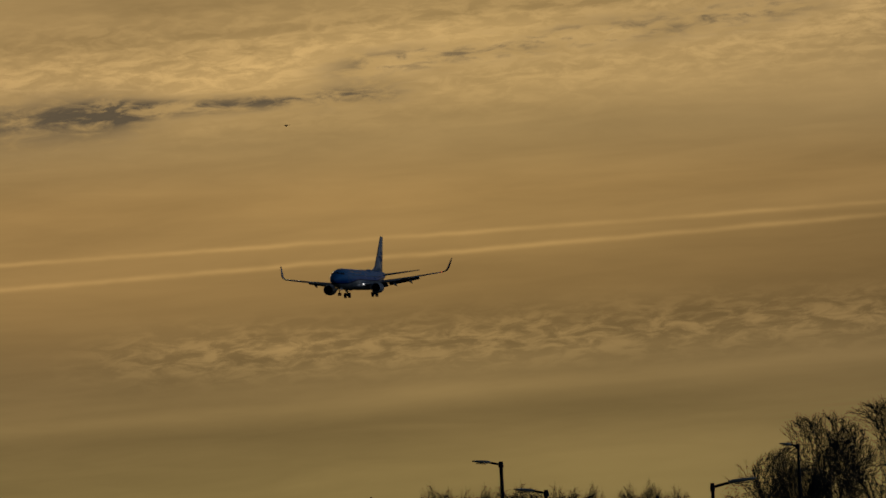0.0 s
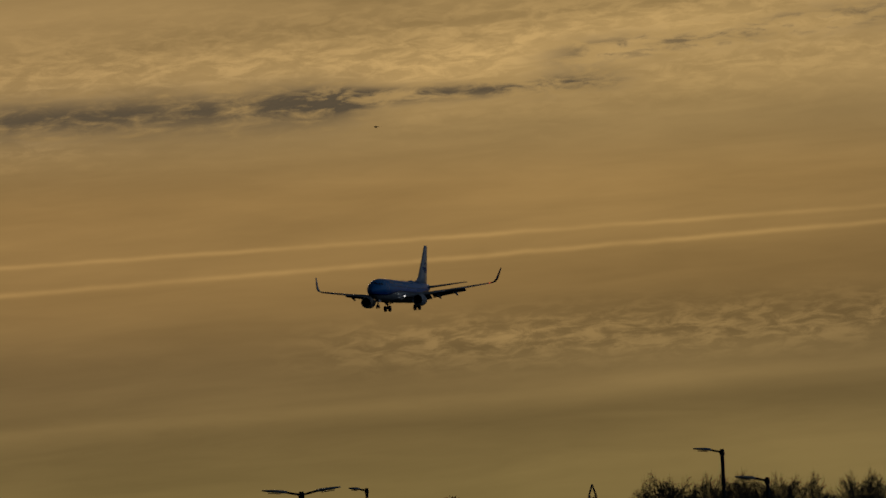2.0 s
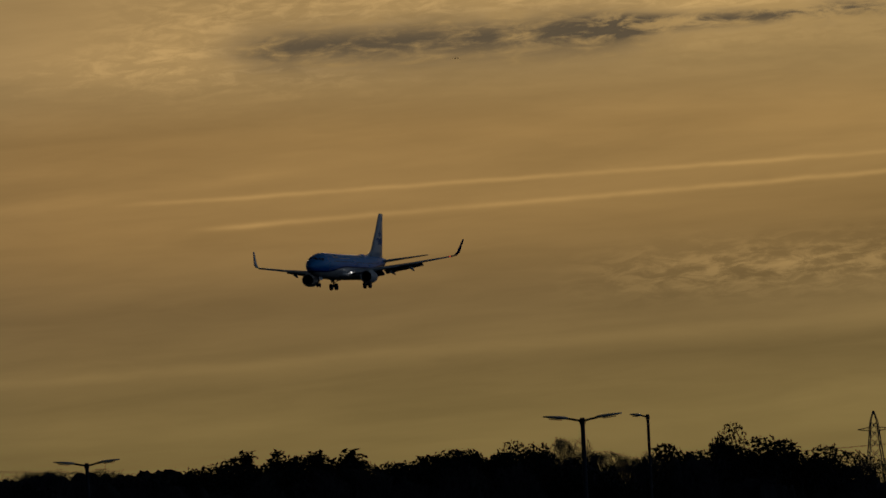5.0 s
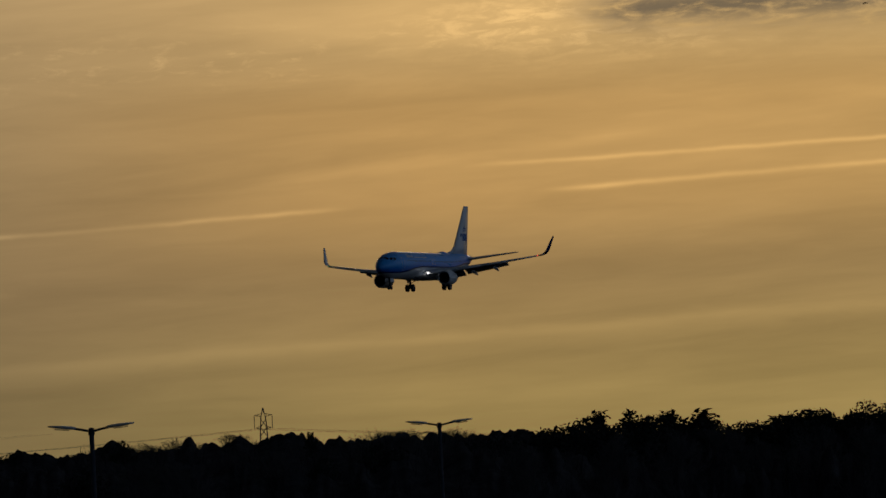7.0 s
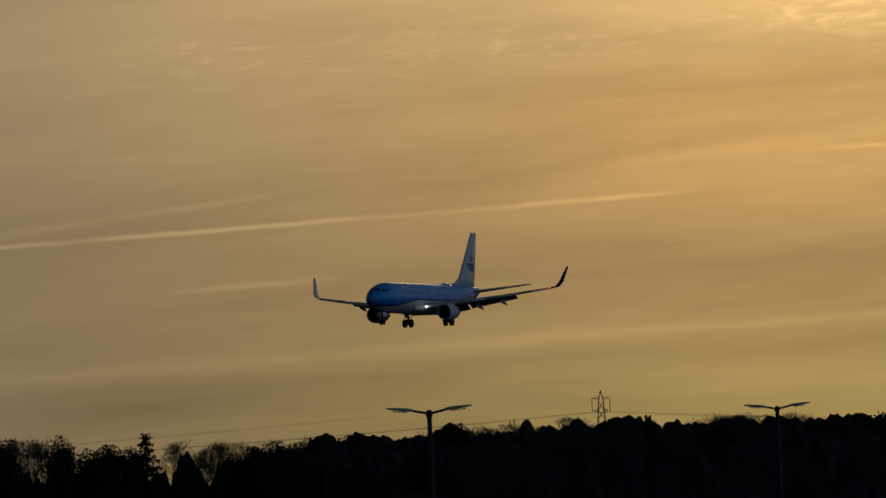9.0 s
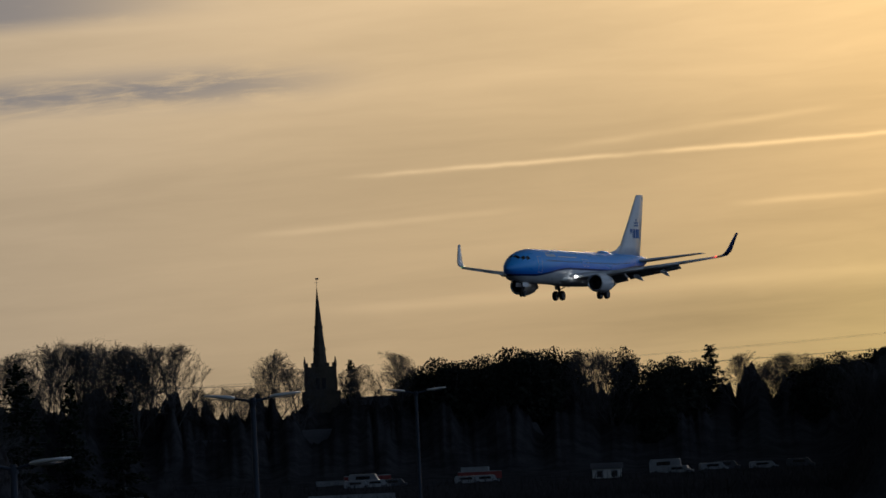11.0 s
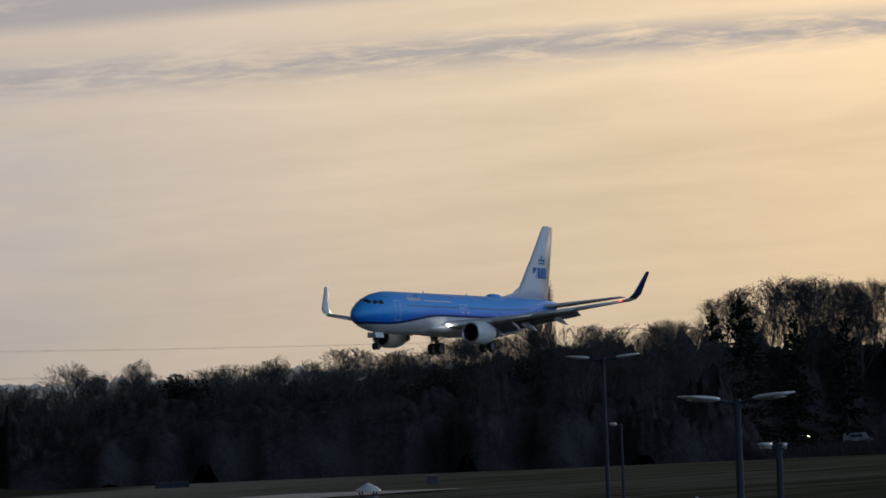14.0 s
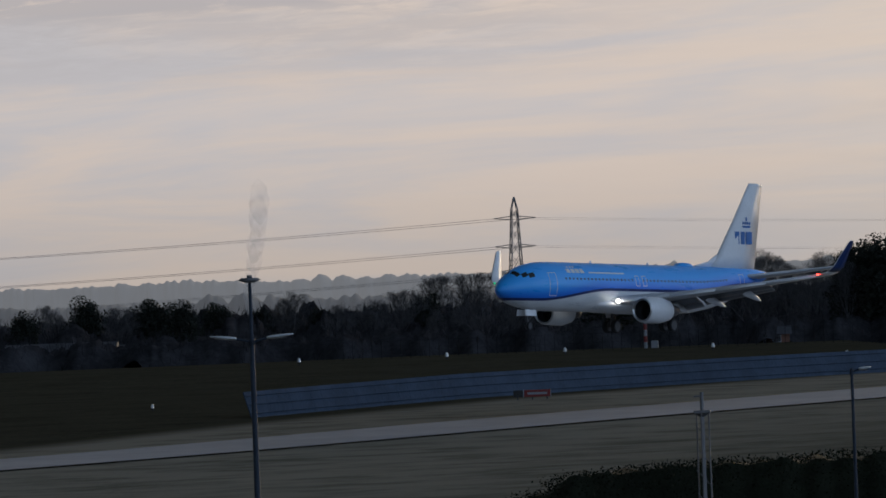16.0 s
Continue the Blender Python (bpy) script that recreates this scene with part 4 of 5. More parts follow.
# bearing, elevation of the top, kind, breadth
ROWS = {
    1220: "-5.31 .29 b 1,-5.08 .25 b 1,-4.85 .33 b 1.1,-4.70 .61 p 1.1,-4.61 .49 p .8,-4.39 .28 b 1,-4.12 .27 b 1,-3.89 .25 b 1,-3.66 .24 b 1,-3.50 .34 c 1,-3.31 .42 c 1.2,-2.96 .29 c .9,-2.62 .24 c 1,"
          "-5.62 .17 b 1,-5.9 .15 b 1,-6.2 .12 b 1,-6.5 .10 b 1,-6.8 .07 b 1,-7.08 .05 b 1,-7.41 .18 b .9,-7.64 .10 b 1,-7.88 .18 b 1.1,-8.2 .03 b 1,-8.5 .08 b 1",
    1470: "-3.42 .42 b 1,-3.28 .50 b 1,-3.15 .53 b .8,-2.83 .54 b .8,-2.67 .53 b .8,-2.5 .5 b .9,-3.03 .57 b .9,-2.90 .53 b .8,-2.74 .56 b .9,-2.60 .50 b .8,-2.40 .52 b .9,-2.27 .50 b .9,-2.12 .19 b 1,-1.92 .20 b 1,-1.75 .18 b 1,-1.57 .43 b 1,-1.43 .3 b .9,"
          "-1.06 .34 c .7,-0.98 .3 b 1,-0.79 .38 b 1,-0.64 .27 l 1,-0.50 .29 l 1,-0.37 .32 l 1.1,-0.22 .32 l 1,-0.10 .33 l 1.1,0.04 .34 l 1,0.14 .37 l 1.1,0.27 .36 l 1,0.38 .33 l .9",
    1455: "0.5 .34 b .8,0.58 .34 b .8,0.70 .33 b .9,0.80 .34 l .7,1.0 .24 l 1,1.14 .26 l 1.1,1.37 .33 c 1.2,1.29 .24 l .8,1.60 .27 b 1,1.77 .2 b 1,1.93 .25 b 1.2,2.06 .2 l 1,2.18 .22 l 1,2.32 .24 l .9,"
          "2.44 .25 l 1,2.58 .23 l 1,2.71 .25 l 1,2.87 .22 b 1,3.02 .14 b 1,3.17 .22 b 1.2,3.35 .24 b 1,3.48 .30 l .7,3.6 .26 b 1,3.84 .31 b .9,4.0 .24 b 1,4.24 .31 b 1.1,4.42 .26 b 1,4.6 .25 b 1",
    1180: "4.77 .31 c .8,4.95 .24 b 1,5.17 .30 b 1,5.32 .28 b 1,5.49 .29 b 1,5.62 .27 b 1,5.74 .28 b 1,5.95 .2 l 1,6.12 .23 l 1.1,6.28 .2 l 1,6.42 .23 l 1.1,6.58 .22 l 1,6.72 .36 c 1.3,6.93 .35 c 1.5,7.08 .3 l 1,"
          "7.20 .34 c 1.4,7.32 .3 l .9,7.43 .34 c 1.6,7.55 .25 l 1,7.69 .22 l 1.2,7.80 .2 l 1,7.92 .27 c 1.2,8.05 .25 l 1,8.15 .29 l 1.1,8.28 .28 l 1,8.46 .33 l .7,8.55 .26 l 1,8.66 .31 l .9,8.78 .25 l 1",
    1100: "8.90 .34 b .8,9.02 .24 b 1,9.14 .23 b 1,9.33 .18 b 1,9.45 .22 b .9,9.62 .26 l 1,9.8 .2 l 1,9.95 .38 l .6,10.1 .28 l 1.1,10.3 .25 l 1,10.5 .2 l 1,10.75 .15 l 1,11.0 .1 b 1,-8.92 .18 l 1.3,-8.72 .06 l 1,"
          "-9.2 .04 b 1,-9.02 .2 l 1,-9.12 .14 l 1,-9.40 -.02 b 1,-9.85 .13 b 1.1,-9.62 .02 b 1,-10.08 .0 b 1,-10.32 .02 b 1.2,-10.55 -.02 b 1,-10.73 .03 c 1.3,-10.90 -.05 c 1.2,-11.1 -.14 b 1,-11.35 -.09 b 1.1,-11.6 -.06 b 1.2",
    1160: "-11.72 .03 b 1.2,-11.95 .02 b 1.2,-12.2 -.07 b 1.2,-12.4 -.12 b 1,-12.62 -.15 b 1,-12.92 -.05 b 1.2,-13.15 -.15 l .9,-13.45 -.12 l 1.1,-13.65 -.16 l 1,-13.87 -.07 l 1.1,-14.1 -.12 b 1,-14.32 -.03 l .9,"
          "-14.55 -.12 b 1,-14.75 -.12 l 1,-15.0 -.1 b 1,-9.74 .07 b 1,-9.3 .1 b 1,-12.05 -.1 l .9,-12.75 -.16 l .8",
}
for dist, text in ROWS.items():
    for item in text.split(","):
        az, el, kind, wide = item.split()
        plant(float(az), float(el), kind, dist + pick.uniform(-25, 25), float(wide))
# bare crowns filling the skyline of the wood
for k in range(20):
    plant(-8.4 + 4.8 * k / 20 + pick.uniform(-0.04, 0.04), 0.02 + 0.06 * (k / 5) + pick.uniform(-0.05, 0.05), "b", 1190 + pick.uniform(-40, 60), 1.1)
for k in range(14):
    plant(1.9 + 4.8 * k / 14 + pick.uniform(-0.05, 0.05), 0.24 + pick.uniform(-0.05, 0.06), "b", 1420 + pick.uniform(-15, 60), 1.1)
for k in range(16):
    plant(6.55 + 2.3 * k / 16 + pick.uniform(-0.04, 0.04), 0.26 + pick.uniform(-0.04, 0.05), "l", 1165 + pick.uniform(-20, 30), 1.25)
# nearer bare trees and twiggy bushes by the car park
for az, el, wide, dist, which in ((13.97, 0.84, 0.8, 720, 0), (13.68, 0.58, 0.8, 700, 2), (14.2, 0.72, 0.7, 740, 1), (14.47, 0.92, 0.85, 700, 0), (14.8, 0.85, 0.8, 690, 1), (13.83, 0.66, 0.7, 760, 1)):
    plant(az, el, "b", dist, wide, which)
for k in range(14):
    plant(11.35 + k * 0.073 + pick.uniform(-0.03, 0.03), 0.43 + pick.uniform(-0.05, 0.06) - 0.02 * (k > 12), "b", 620 + pick.uniform(-15, 15), 0.6, 3)
for k in range(10):
    plant(12.45 + k * 0.065, 0.36 + pick.uniform(-0.06, 0.10), "b", 640 + pick.uniform(-15, 15), 0.5, 3)


def scrub_top(az):
    pts = ((-17, -.17), (-12, -.15), (-9, -.05), (-8, -.01), (-7, .04), (-5, .10), (-3.5, .15), (-2.2, .12), (0, .22), (2, .13), (4, .16), (6.5, .16), (8.5, .2), (11, .05), (17, .0))
    for (a, e), (b, f) in zip(pts, pts[1:]):
        if a <= az <= b:
            return e + (f - e) * (az - a) / (b - a)
    return 0.0


def wood_edge(az):
    """Distance at which the belt of trees begins."""
    if az < -8.3:
        return 1062
    return 965 - 65 * ease(az, -3.0, -1.8) - 130 * ease(az, -1.5, -0.7)


def wood_stretch(az):
    """The belt is deeper where its low edge comes nearer."""
    return 1 + 130 * ease(az, -1.5, -0.7) / 580


def thicket_height(az, dist):
    full = max(1.2, EYE.z + dist * math.tan(radians(scrub_top(az))) - 1.0)
    if dist < 1150 and az < -8.3:
        full *= 0.8
    clear = ease(az, -3.5, -3.1) * (1 - ease(az, 2.2, 2.6)) * (1 - ease(dist + 30 * noise.noise(Vector((az * 5, dist * 0.02, 3))), 1390, 1485))
    return full * (1 - clear) + 0.7 * clear


def scrub():
    """The under-wood: one rough canopy of thickets between and below the trees."""
    rng = random.Random(8)
    s = Soup()
    depths = [0, 1.5, 3, 5, 8, 12, 17, 23, 30, 38, 47, 57, 68, 80, 95, 112, 130, 150, 172, 195, 220, 250, 285, 325, 370, 410, 440, 452, 458, 463, 468, 474, 481, 490, 502, 520, 545, 580]
    n, rows = 2000, len(depths)

    def top(az, dist, d):
        x, y = dist * math.sin(radians(az)), dist * math.cos(radians(az))
        lump = 1.3 * abs(noise.noise(Vector((x * 0.13, y * 0.10, 2)))) + 0.5 * abs(noise.noise(Vector((x * 0.4, y * 0.3, 5)))) + 0.25 * noise.noise(Vector((x * 1.1, y, 7)))
        even = ease(az, 2.1, 2.7) * (1 - ease(az, 6.0, 7.0)) + 0.8 * ease(az, -8.2, -7.4) * (1 - ease(az, -4.6, -3.8))
        body, swell = 0.42 + 0.42 * even, 0.5 - 0.32 * even
        rise = ease(d + 6 * noise.noise(Vector((x * 0.2, 3, 1))), 0.5, 7)
        h = thicket_height(az, dist) * (body + swell * lump) * (0.6 + 0.4 * ease(d, 5, 90)) * rise
        return x, y, ground_z(x, y) - 0.3 * (1 - rise) + h

    for i in range(n + 1):
        az = -17 + 34 * i / n
        e = wood_edge(az) + 14 * noise.noise(Vector((az * 2.5, 1, 1)))
        for d in depths:
            s.verts.append(Vector(top(az, e + d * wood_stretch(az), d)))
    for i in range(n):
        for r in range(rows - 1):
            k = i * rows + r
            s.faces.append((k, k + rows, k + rows + 1, k + 1))
    for k in range(120000):
        az = rng.uniform(-17, 17)
        d = 480 * rng.random() ** 1.5
        e = wood_edge(az) + 14 * noise.noise(Vector((az * 2.5, 1, 1)))
        x, y, z = top(az, e + d * wood_stretch(az), d)
        up = 0.4 + 0.7 * rng.random()
        w = rng.uniform(0.03, 0.09)
        lean = Vector((rng.gauss(0, 0.35), rng.gauss(0, 0.35), 1)).normalized() * up * 2.2
        p = Vector((x, y, z - 0.2 - 1.4 * rng.random()))
        k0 = len(s.verts)
        s.verts += [p + Vector((-w, 0, 0)), p + Vector((w, 0, 0)), p + lean]
        s.faces.append((k0, k0 + 1, k0 + 2))
    return mesh_object("woodland_scrub", s.verts, s.faces, SCRUB, smooth=True)


tagged(scrub(), "dark leafless thickets under the winter wood", "scrub", kind="stuff")
# lesser trees through the belt
for k in range(80):
    az = -16 + 26.5 * k / 80 + pick.uniform(-0.08, 0.08)
    if -3.3 < az < 2.3:
        continue
    plant(az, scrub_top(az) + pick.uniform(-0.10, 0.08), "b" if pick.random() < 0.85 else "l", wood_edge(az) + pick.uniform(20, 150), pick.uniform(0.7, 1.1))


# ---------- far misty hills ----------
def haze_glow_material(name, colour, glow):
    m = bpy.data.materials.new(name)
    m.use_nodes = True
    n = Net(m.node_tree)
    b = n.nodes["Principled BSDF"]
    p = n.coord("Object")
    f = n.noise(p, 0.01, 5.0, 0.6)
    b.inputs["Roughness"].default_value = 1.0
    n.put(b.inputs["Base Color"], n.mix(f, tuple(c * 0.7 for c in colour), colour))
    # aerial haze is put into the wood's colour as a faint even glow
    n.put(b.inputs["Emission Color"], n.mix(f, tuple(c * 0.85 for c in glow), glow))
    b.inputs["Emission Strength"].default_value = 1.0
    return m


def far_ridge(name, dist, lo, hi, base, top, seed, mat, crown):
    """A distant wooded ridge: rounded crowns standing on a long hill."""
    s = Soup()
    n = int((hi - lo) / 0.012)
    rows = 6
    for i in range(n + 1):
        a = lo + (hi - lo) * i / n
        u = a * dist * 0.01745
        swell = 0.025 * noise.noise(Vector((a * 0.6, seed, 0))) + 0.012 * noise.noise(Vector((a * 2.3, seed, 4)))
        lump = crown * (abs(noise.noise(Vector((u * 0.11, seed, 1)))) * 1.2 + 0.5 * abs(noise.noise(Vector((u * 0.3, seed, 2)))) + 0.2 * noise.noise(Vector((u * 0.6, seed, 3))))
        z_top = EYE.z + dist * math.tan(radians(top + swell)) + lump
        for r in range(rows):
            f = r / (rows - 1)
            d = dist + 30 * f * f + 4 * noise.noise(Vector((u * 0.2, f * 3, seed)))
            s.verts.append(Vector((d * math.sin(radians(a)), d * math.cos(radians(a)), base + (z_top - base) * math.sin(f * math.pi / 2))))
    for i in range(n):
        for r in range(rows - 1):
            k = i * rows + r
            s.faces.append((k, k + rows, k + rows + 1, k + 1))
    return tagged(mesh_object(name, s.verts, s.faces, mat, smooth=True), kind="structure")


tagged(far_ridge("backdrop_ridge", 3500, -18, -3.5, -4, 0.03, 3, haze_glow_material("far_wood_haze_glow", (0.05, 0.055, 0.06), (0.135, 0.140, 0.150)), 3.4),
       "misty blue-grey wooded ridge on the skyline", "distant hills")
tagged(far_ridge("backdrop_wood", 2300, -18, -5.5, -4, -0.11, 4, haze_glow_material("wood_haze_glow", (0.04, 0.042, 0.045), (0.062, 0.066, 0.074)), 3.8),
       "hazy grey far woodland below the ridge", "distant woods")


# ---------- church ----------
def church():
    x, y = -33.1, 1499.6
    g = ground_z(x, y)
    ch = thing("church", "dark stone church tower with a slender spire behind trees", "church", pose(x, y, g, 0, 0, 1.3))
    top, tip = 20.0 - g, 34.0 - g
    bm = box(bmesh.new(), (5.7, 5.7, top), pose(0, 0, top / 2), 0.08)
    tower = part("tower", bm, STONE, ch, "square stone tower")
    for side in range(4):
        a = side * 90
        m = pose(0, 0, 0, 0, 0, a)
        bm = bmesh.new()
        for px in (-0.55, 0.55):
            box(bm, (0.7, 0.12, 2.0), m @ pose(px, -2.87, top - 3.0), 0.05)
        part("belfry_opening", bm, RUBBER, tower, "dark louvred belfry opening")
        for k in range(5):
            part("battlement", box(bmesh.new(), (0.75, 0.4, 0.7), m @ pose(-2.5 + k * 1.25, -2.66, top + 0.35), 0.04), STONE, tower)
        part("corner_pinnacle", rod(rod(bmesh.new(), m @ Vector((-2.7, -2.7, top)), m @ Vector((-2.7, -2.7, top + 0.9)), 0.28, 0.25, 6), m @ Vector((-2.7, -2.7, top + 0.9)), m @ Vector((-2.7, -2.7, top + 1.9)), 0.25, 0.03, 6), STONE, tower)
        part("buttress", box(bmesh.new(), (0.8, 0.9, top * 0.7), m @ pose(-2.6, -3.0, top * 0.35), 0.06), STONE, tower)
    bm = bmesh.new()
    rod(bm, (0, 0, top), (0, 0, tip), 1.3, 0.05, 8)
    spire = part("spire", bm, STONE, ch, "slender eight-sided stone spire")
    for f in (0.22, 0.5):
        for a in range(0, 360, 90):
            r = 1.3 * (1 - f)
            part("spire_light", box(bmesh.new(), (0.3, 0.3, 0.6), pose(0, 0, 0, 0, 0, a) @ pose(0, -r + 0.05, top + (tip - top) * f), 0.05), STONE, spire)
    bm = bmesh.new()
    rod(bm, (0, 0, tip - 0.2), (0, 0, tip + 1.6), 0.05, 0.03, 6)
    rod(bm, (-0.35, 0, tip + 0.9), (0.35, 0, tip + 0.9), 0.03, 0.03, 6)
    box(bm, (0.55, 0.05, 0.3), pose(0.1, 0, tip + 1.6), 0.02)
    part("weathervane", bm, PYLON, spire)
    # nave with a pitched roof
    bm = box(bmesh.new(), (16, 8, 5.5), pose(10.5, 0, 2.75))
    nave = part("nave", bm, STONE, ch)
    part("roof", prism(17, 9, 3.2, pose(10.5, 0, 5.5)), SLATE, nave, "grey slate roof")
    return ch


def prism(length, width, rise, m):
    bm = bmesh.new()
    v = [bm.verts.new(m @ Vector(p)) for p in ((-length / 2, -width / 2, 0), (length / 2, -width / 2, 0), (length / 2, 0, rise), (-length / 2, 0, rise), (length / 2, width / 2, 0), (-length / 2, width / 2, 0))]
    for f in ((0, 1, 2, 3), (3, 2, 4, 5), (0, 3, 5), (1, 4, 2), (0, 5, 4, 1)):
        bm.faces.new([v[k] for k in f])
    bmesh.ops.recalc_face_normals(bm, faces=bm.faces[:])
    return bm


SLATE = material("weathered_slate", (0.09, 0.09, 0.10), 0.6, scale=0.4, dark=0.7, spec=0.15)
BRICK = material("dull_red_brick", (0.20, 0.10, 0.07), 0.85, scale=0.5, dark=0.7)
RENDER = material("pale_painted_wall", (0.55, 0.55, 0.54), 0.7, scale=0.4, dark=0.8)
VAN_WHITE = material("white_vehicle_paint", (0.27, 0.29, 0.32), 0.35, scale=0.8, dark=0.75)
RED = material("red_panel_paint", (0.22, 0.022, 0.02), 0.55, scale=0.5, dark=0.75)
BLACK = material("black_panel", (0.02, 0.02, 0.022), 0.5, scale=0.5)
CAR_DARK = material("dark_vehicle_paint", (0.05, 0.06, 0.08), 0.3, scale=0.8)
ZINC = material("zinc_flue", (0.10, 0.11, 0.125), 0.5, 0.4, scale=1.5, dark=0.75)
CAP_WHITE = material("white_metal_cowl", (0.72, 0.74, 0.77), 0.4, 0.1, scale=1.5, dark=0.85)
FENCE_BLUE = material("blue_grey_blast_screen", (0.058, 0.084, 0.125), 0.85, 0.0, scale=0.3, dark=0.7, spec=0.08)
FENCE_DARK = material("dark_fence_wire", (0.02, 0.021, 0.023), 0.8, scale=1.0, spec=0.05)
WIRE = material("cable_metal", (0.16, 0.16, 0.17), 0.6, 0.3, scale=0.3)
HEDGE = material("dark_hedge_leaves", (0.020, 0.024, 0.014), 0.85, scale=0.6, dark=0.55, spec=0.05)
church()


# ---------- houses and sheds among the trees ----------
def house(az, dist, length, width, wall_h, rise, turn, wall, roof, label, category="house", windows=3, base=None):
    x, y = dist * math.sin(radians(az)), dist * math.cos(radians(az))
    g = ground_z(x, y) if base is None else base
    hs = thing(category.replace(" ", "_"), label, category, pose(x, y, g, 0, 0, turn))
    part("wall", box(bmesh.new(), (length, width, wall_h + 0.4), pose(0, 0, wall_h / 2 - 0.2), 0.03), wall, hs)
    rf = part("roof", prism(length + 0.6, width + 0.7, rise, pose(0, 0, wall_h)), roof, hs, "pitched roof")
    if category == "house":
        part("chimney", box(bmesh.new(), (0.7, 0.6, 1.6), pose(length * 0.32, 0, wall_h + rise * 0.85), 0.03), BRICK, rf)
    for k in range(windows):
        px = -length / 2 + length * (k + 0.5) / windows
        w = part("window", box(bmesh.new(), (1.1, 0.1, 1.1), pose(px, -width / 2 - 0.03, wall_h * 0.58), 0.02), VAN_WHITE, hs)
        part("pane", box(bmesh.new(), (0.9, 0.06, 0.9), pose(px, -width / 2 - 0.07, wall_h * 0.58)), GLASS, w)
    return hs


house(-1.35, 1450, 15, 7, 3.0, 2.6, 2, BRICK, SLATE, "low brick house with a slate roof in the trees", "house", 4)
house(-1.0, 1445, 9, 6, 3.0, 2.4, -8, BRICK, SLATE, "small brick house with a pale slate roof", "house", 2)
house(-2.0, 1445, 10, 6, 2.6, 2.2, 5, BRICK, SLATE, "dark brick house half hidden by trees", "house", 3)
house(0.02, 1445, 8, 6, 3.0, 2.4, 20, BRICK, SLATE, "brick cottage with a slate roof in the trees", "house", 2)
house(0.64, 1338, 4.6, 3.2, 1.9, 0.9, 0, RENDER, SLATE, "small pale hut with a low gable", "hut", 2)
house(-9.67, 1060, 3.2, 2.6, 1.1, 1.0, 12, BRICK, SLATE, "small grey shed with a pale roof behind the bank", "shed", 1)
house(-14.5, 1090, 14, 6, 2.4, 1.2, 8, BRICK, SLATE, "long low dark shed at the wood's edge", "shed", 4)
house(-14.0, 1100, 9, 5, 2.2, 1.0, 3, BRICK, SLATE, "low dark outbuilding at the wood's edge", "shed", 3)


# ---------- vehicles and containers ----------
def vehicle(az, dist, length, height, paint, label, category, turn=0.0, cab=0.0, base=None):
    """A van, car or caravan: rounded body, glass band and four wheels."""
    x, y = dist * math.sin(radians(az)), dist * math.cos(radians(az))
    g = ground_z(x, y) if base is None else base
    v = thing(category.replace(" ", "_"), label, category, pose(x, y, g, 0, 0, turn))
    w = 1.85 if height < 2.4 else 2.3
    low = 0.32
    prof = [(-0.5, low), (0.5, low), (0.5, height * 0.5), (0.5 - cab * 0.5, height * 0.56), (0.5 - cab, height), (-0.46, height), (-0.5, height * 0.8)]
    bm = loft(bmesh.new(), [[Vector((a * length, s * w / 2, b)) for a, b in prof] for s in (-0.94, 0.94)])
    bmesh.ops.bevel(bm, geom=bm.edges[:], offset=0.06, segments=2, profile=0.5, affect="EDGES")
    body = part("body", bm, paint, v)
    for s in (-1, 1):
        part("side_window", box(bmesh.new(), (length * (0.42 if cab else 0.6), 0.03, height * 0.24), pose(-0.06 * length, s * w * 0.475, height * 0.72), 0.01), GLASS, body)
    for px in (-0.31, 0.31):
        for s in (-1, 1):
            wheel(v, (px * length, s * w * 0.43, 0.33), 0.33, 0.22)
    return v


def trailer(az, dist, length, height, paint, label, turn=0.0, base=None, category="trailer"):
    x, y = dist * math.sin(radians(az)), dist * math.cos(radians(az))
    g = ground_z(x, y) if base is None else base
    v = thing(category, label, category, pose(x, y, g, 0, 0, turn))
    lift = 0.9 if category == "trailer" else 0.0
    body = part("body", box(bmesh.new(), (length, 2.5, height), pose(0, 0, lift + height / 2), 0.05), paint, v)
    for k in range(int(length / 1.2)):
        part("side_rib", box(bmesh.new(), (0.08, 0.05, height * 0.94), pose(-length / 2 + 0.6 + k * 1.2, -1.27, lift + height / 2)), paint, body)
    part("roof_rail", box(bmesh.new(), (length, 0.1, 0.12), pose(0, -1.24, lift + height + 0.03)), VAN_WHITE, body)
    if lift:
        for px in (-0.38, -0.28, 0.3):
            for s in (-1, 1):
                wheel(v, (px * length, s * 1.0, 0.5), 0.5, 0.3)
    else:
        part("skid", box(bmesh.new(), (length * 0.98, 2.3, 0.16), pose(0, 0, 0.02)), BLACK, v)
    return v


trailer(-1.09, 945, 9.7, 0.8, VAN_WHITE, "long low white flat-sided trailer parked before the trees", 1)
# a flat trailer shape stands in for a white kerb line on the ground
trailer(-0.68, 690, 7.0, 0.12, VAN_WHITE, "long white kerb line on the field edge, built as a flat trailer", 0, category="trailer")
for az, dist, ln, ht, paint, label in ((-1.22, 1368, 5.0, 1.1, VAN_WHITE, "white container beside parked cars"), (-0.98, 1370, 7.5, 1.7, RED, "dull red container in the compound"),
                                       (-0.22, 1370, 7.0, 1.6, RED, "dull red container near the trees"), (-0.25, 1380, 4.5, 1.9, VAN_WHITE, "pale stacked container near the trees"),
                                       (-3.07, 1240, 6.5, 0.8, VAN_WHITE, "pale container in front of the wood")):
    trailer(az, dist, ln, ht, paint, label, pick.uniform(-6, 6), None, "container")
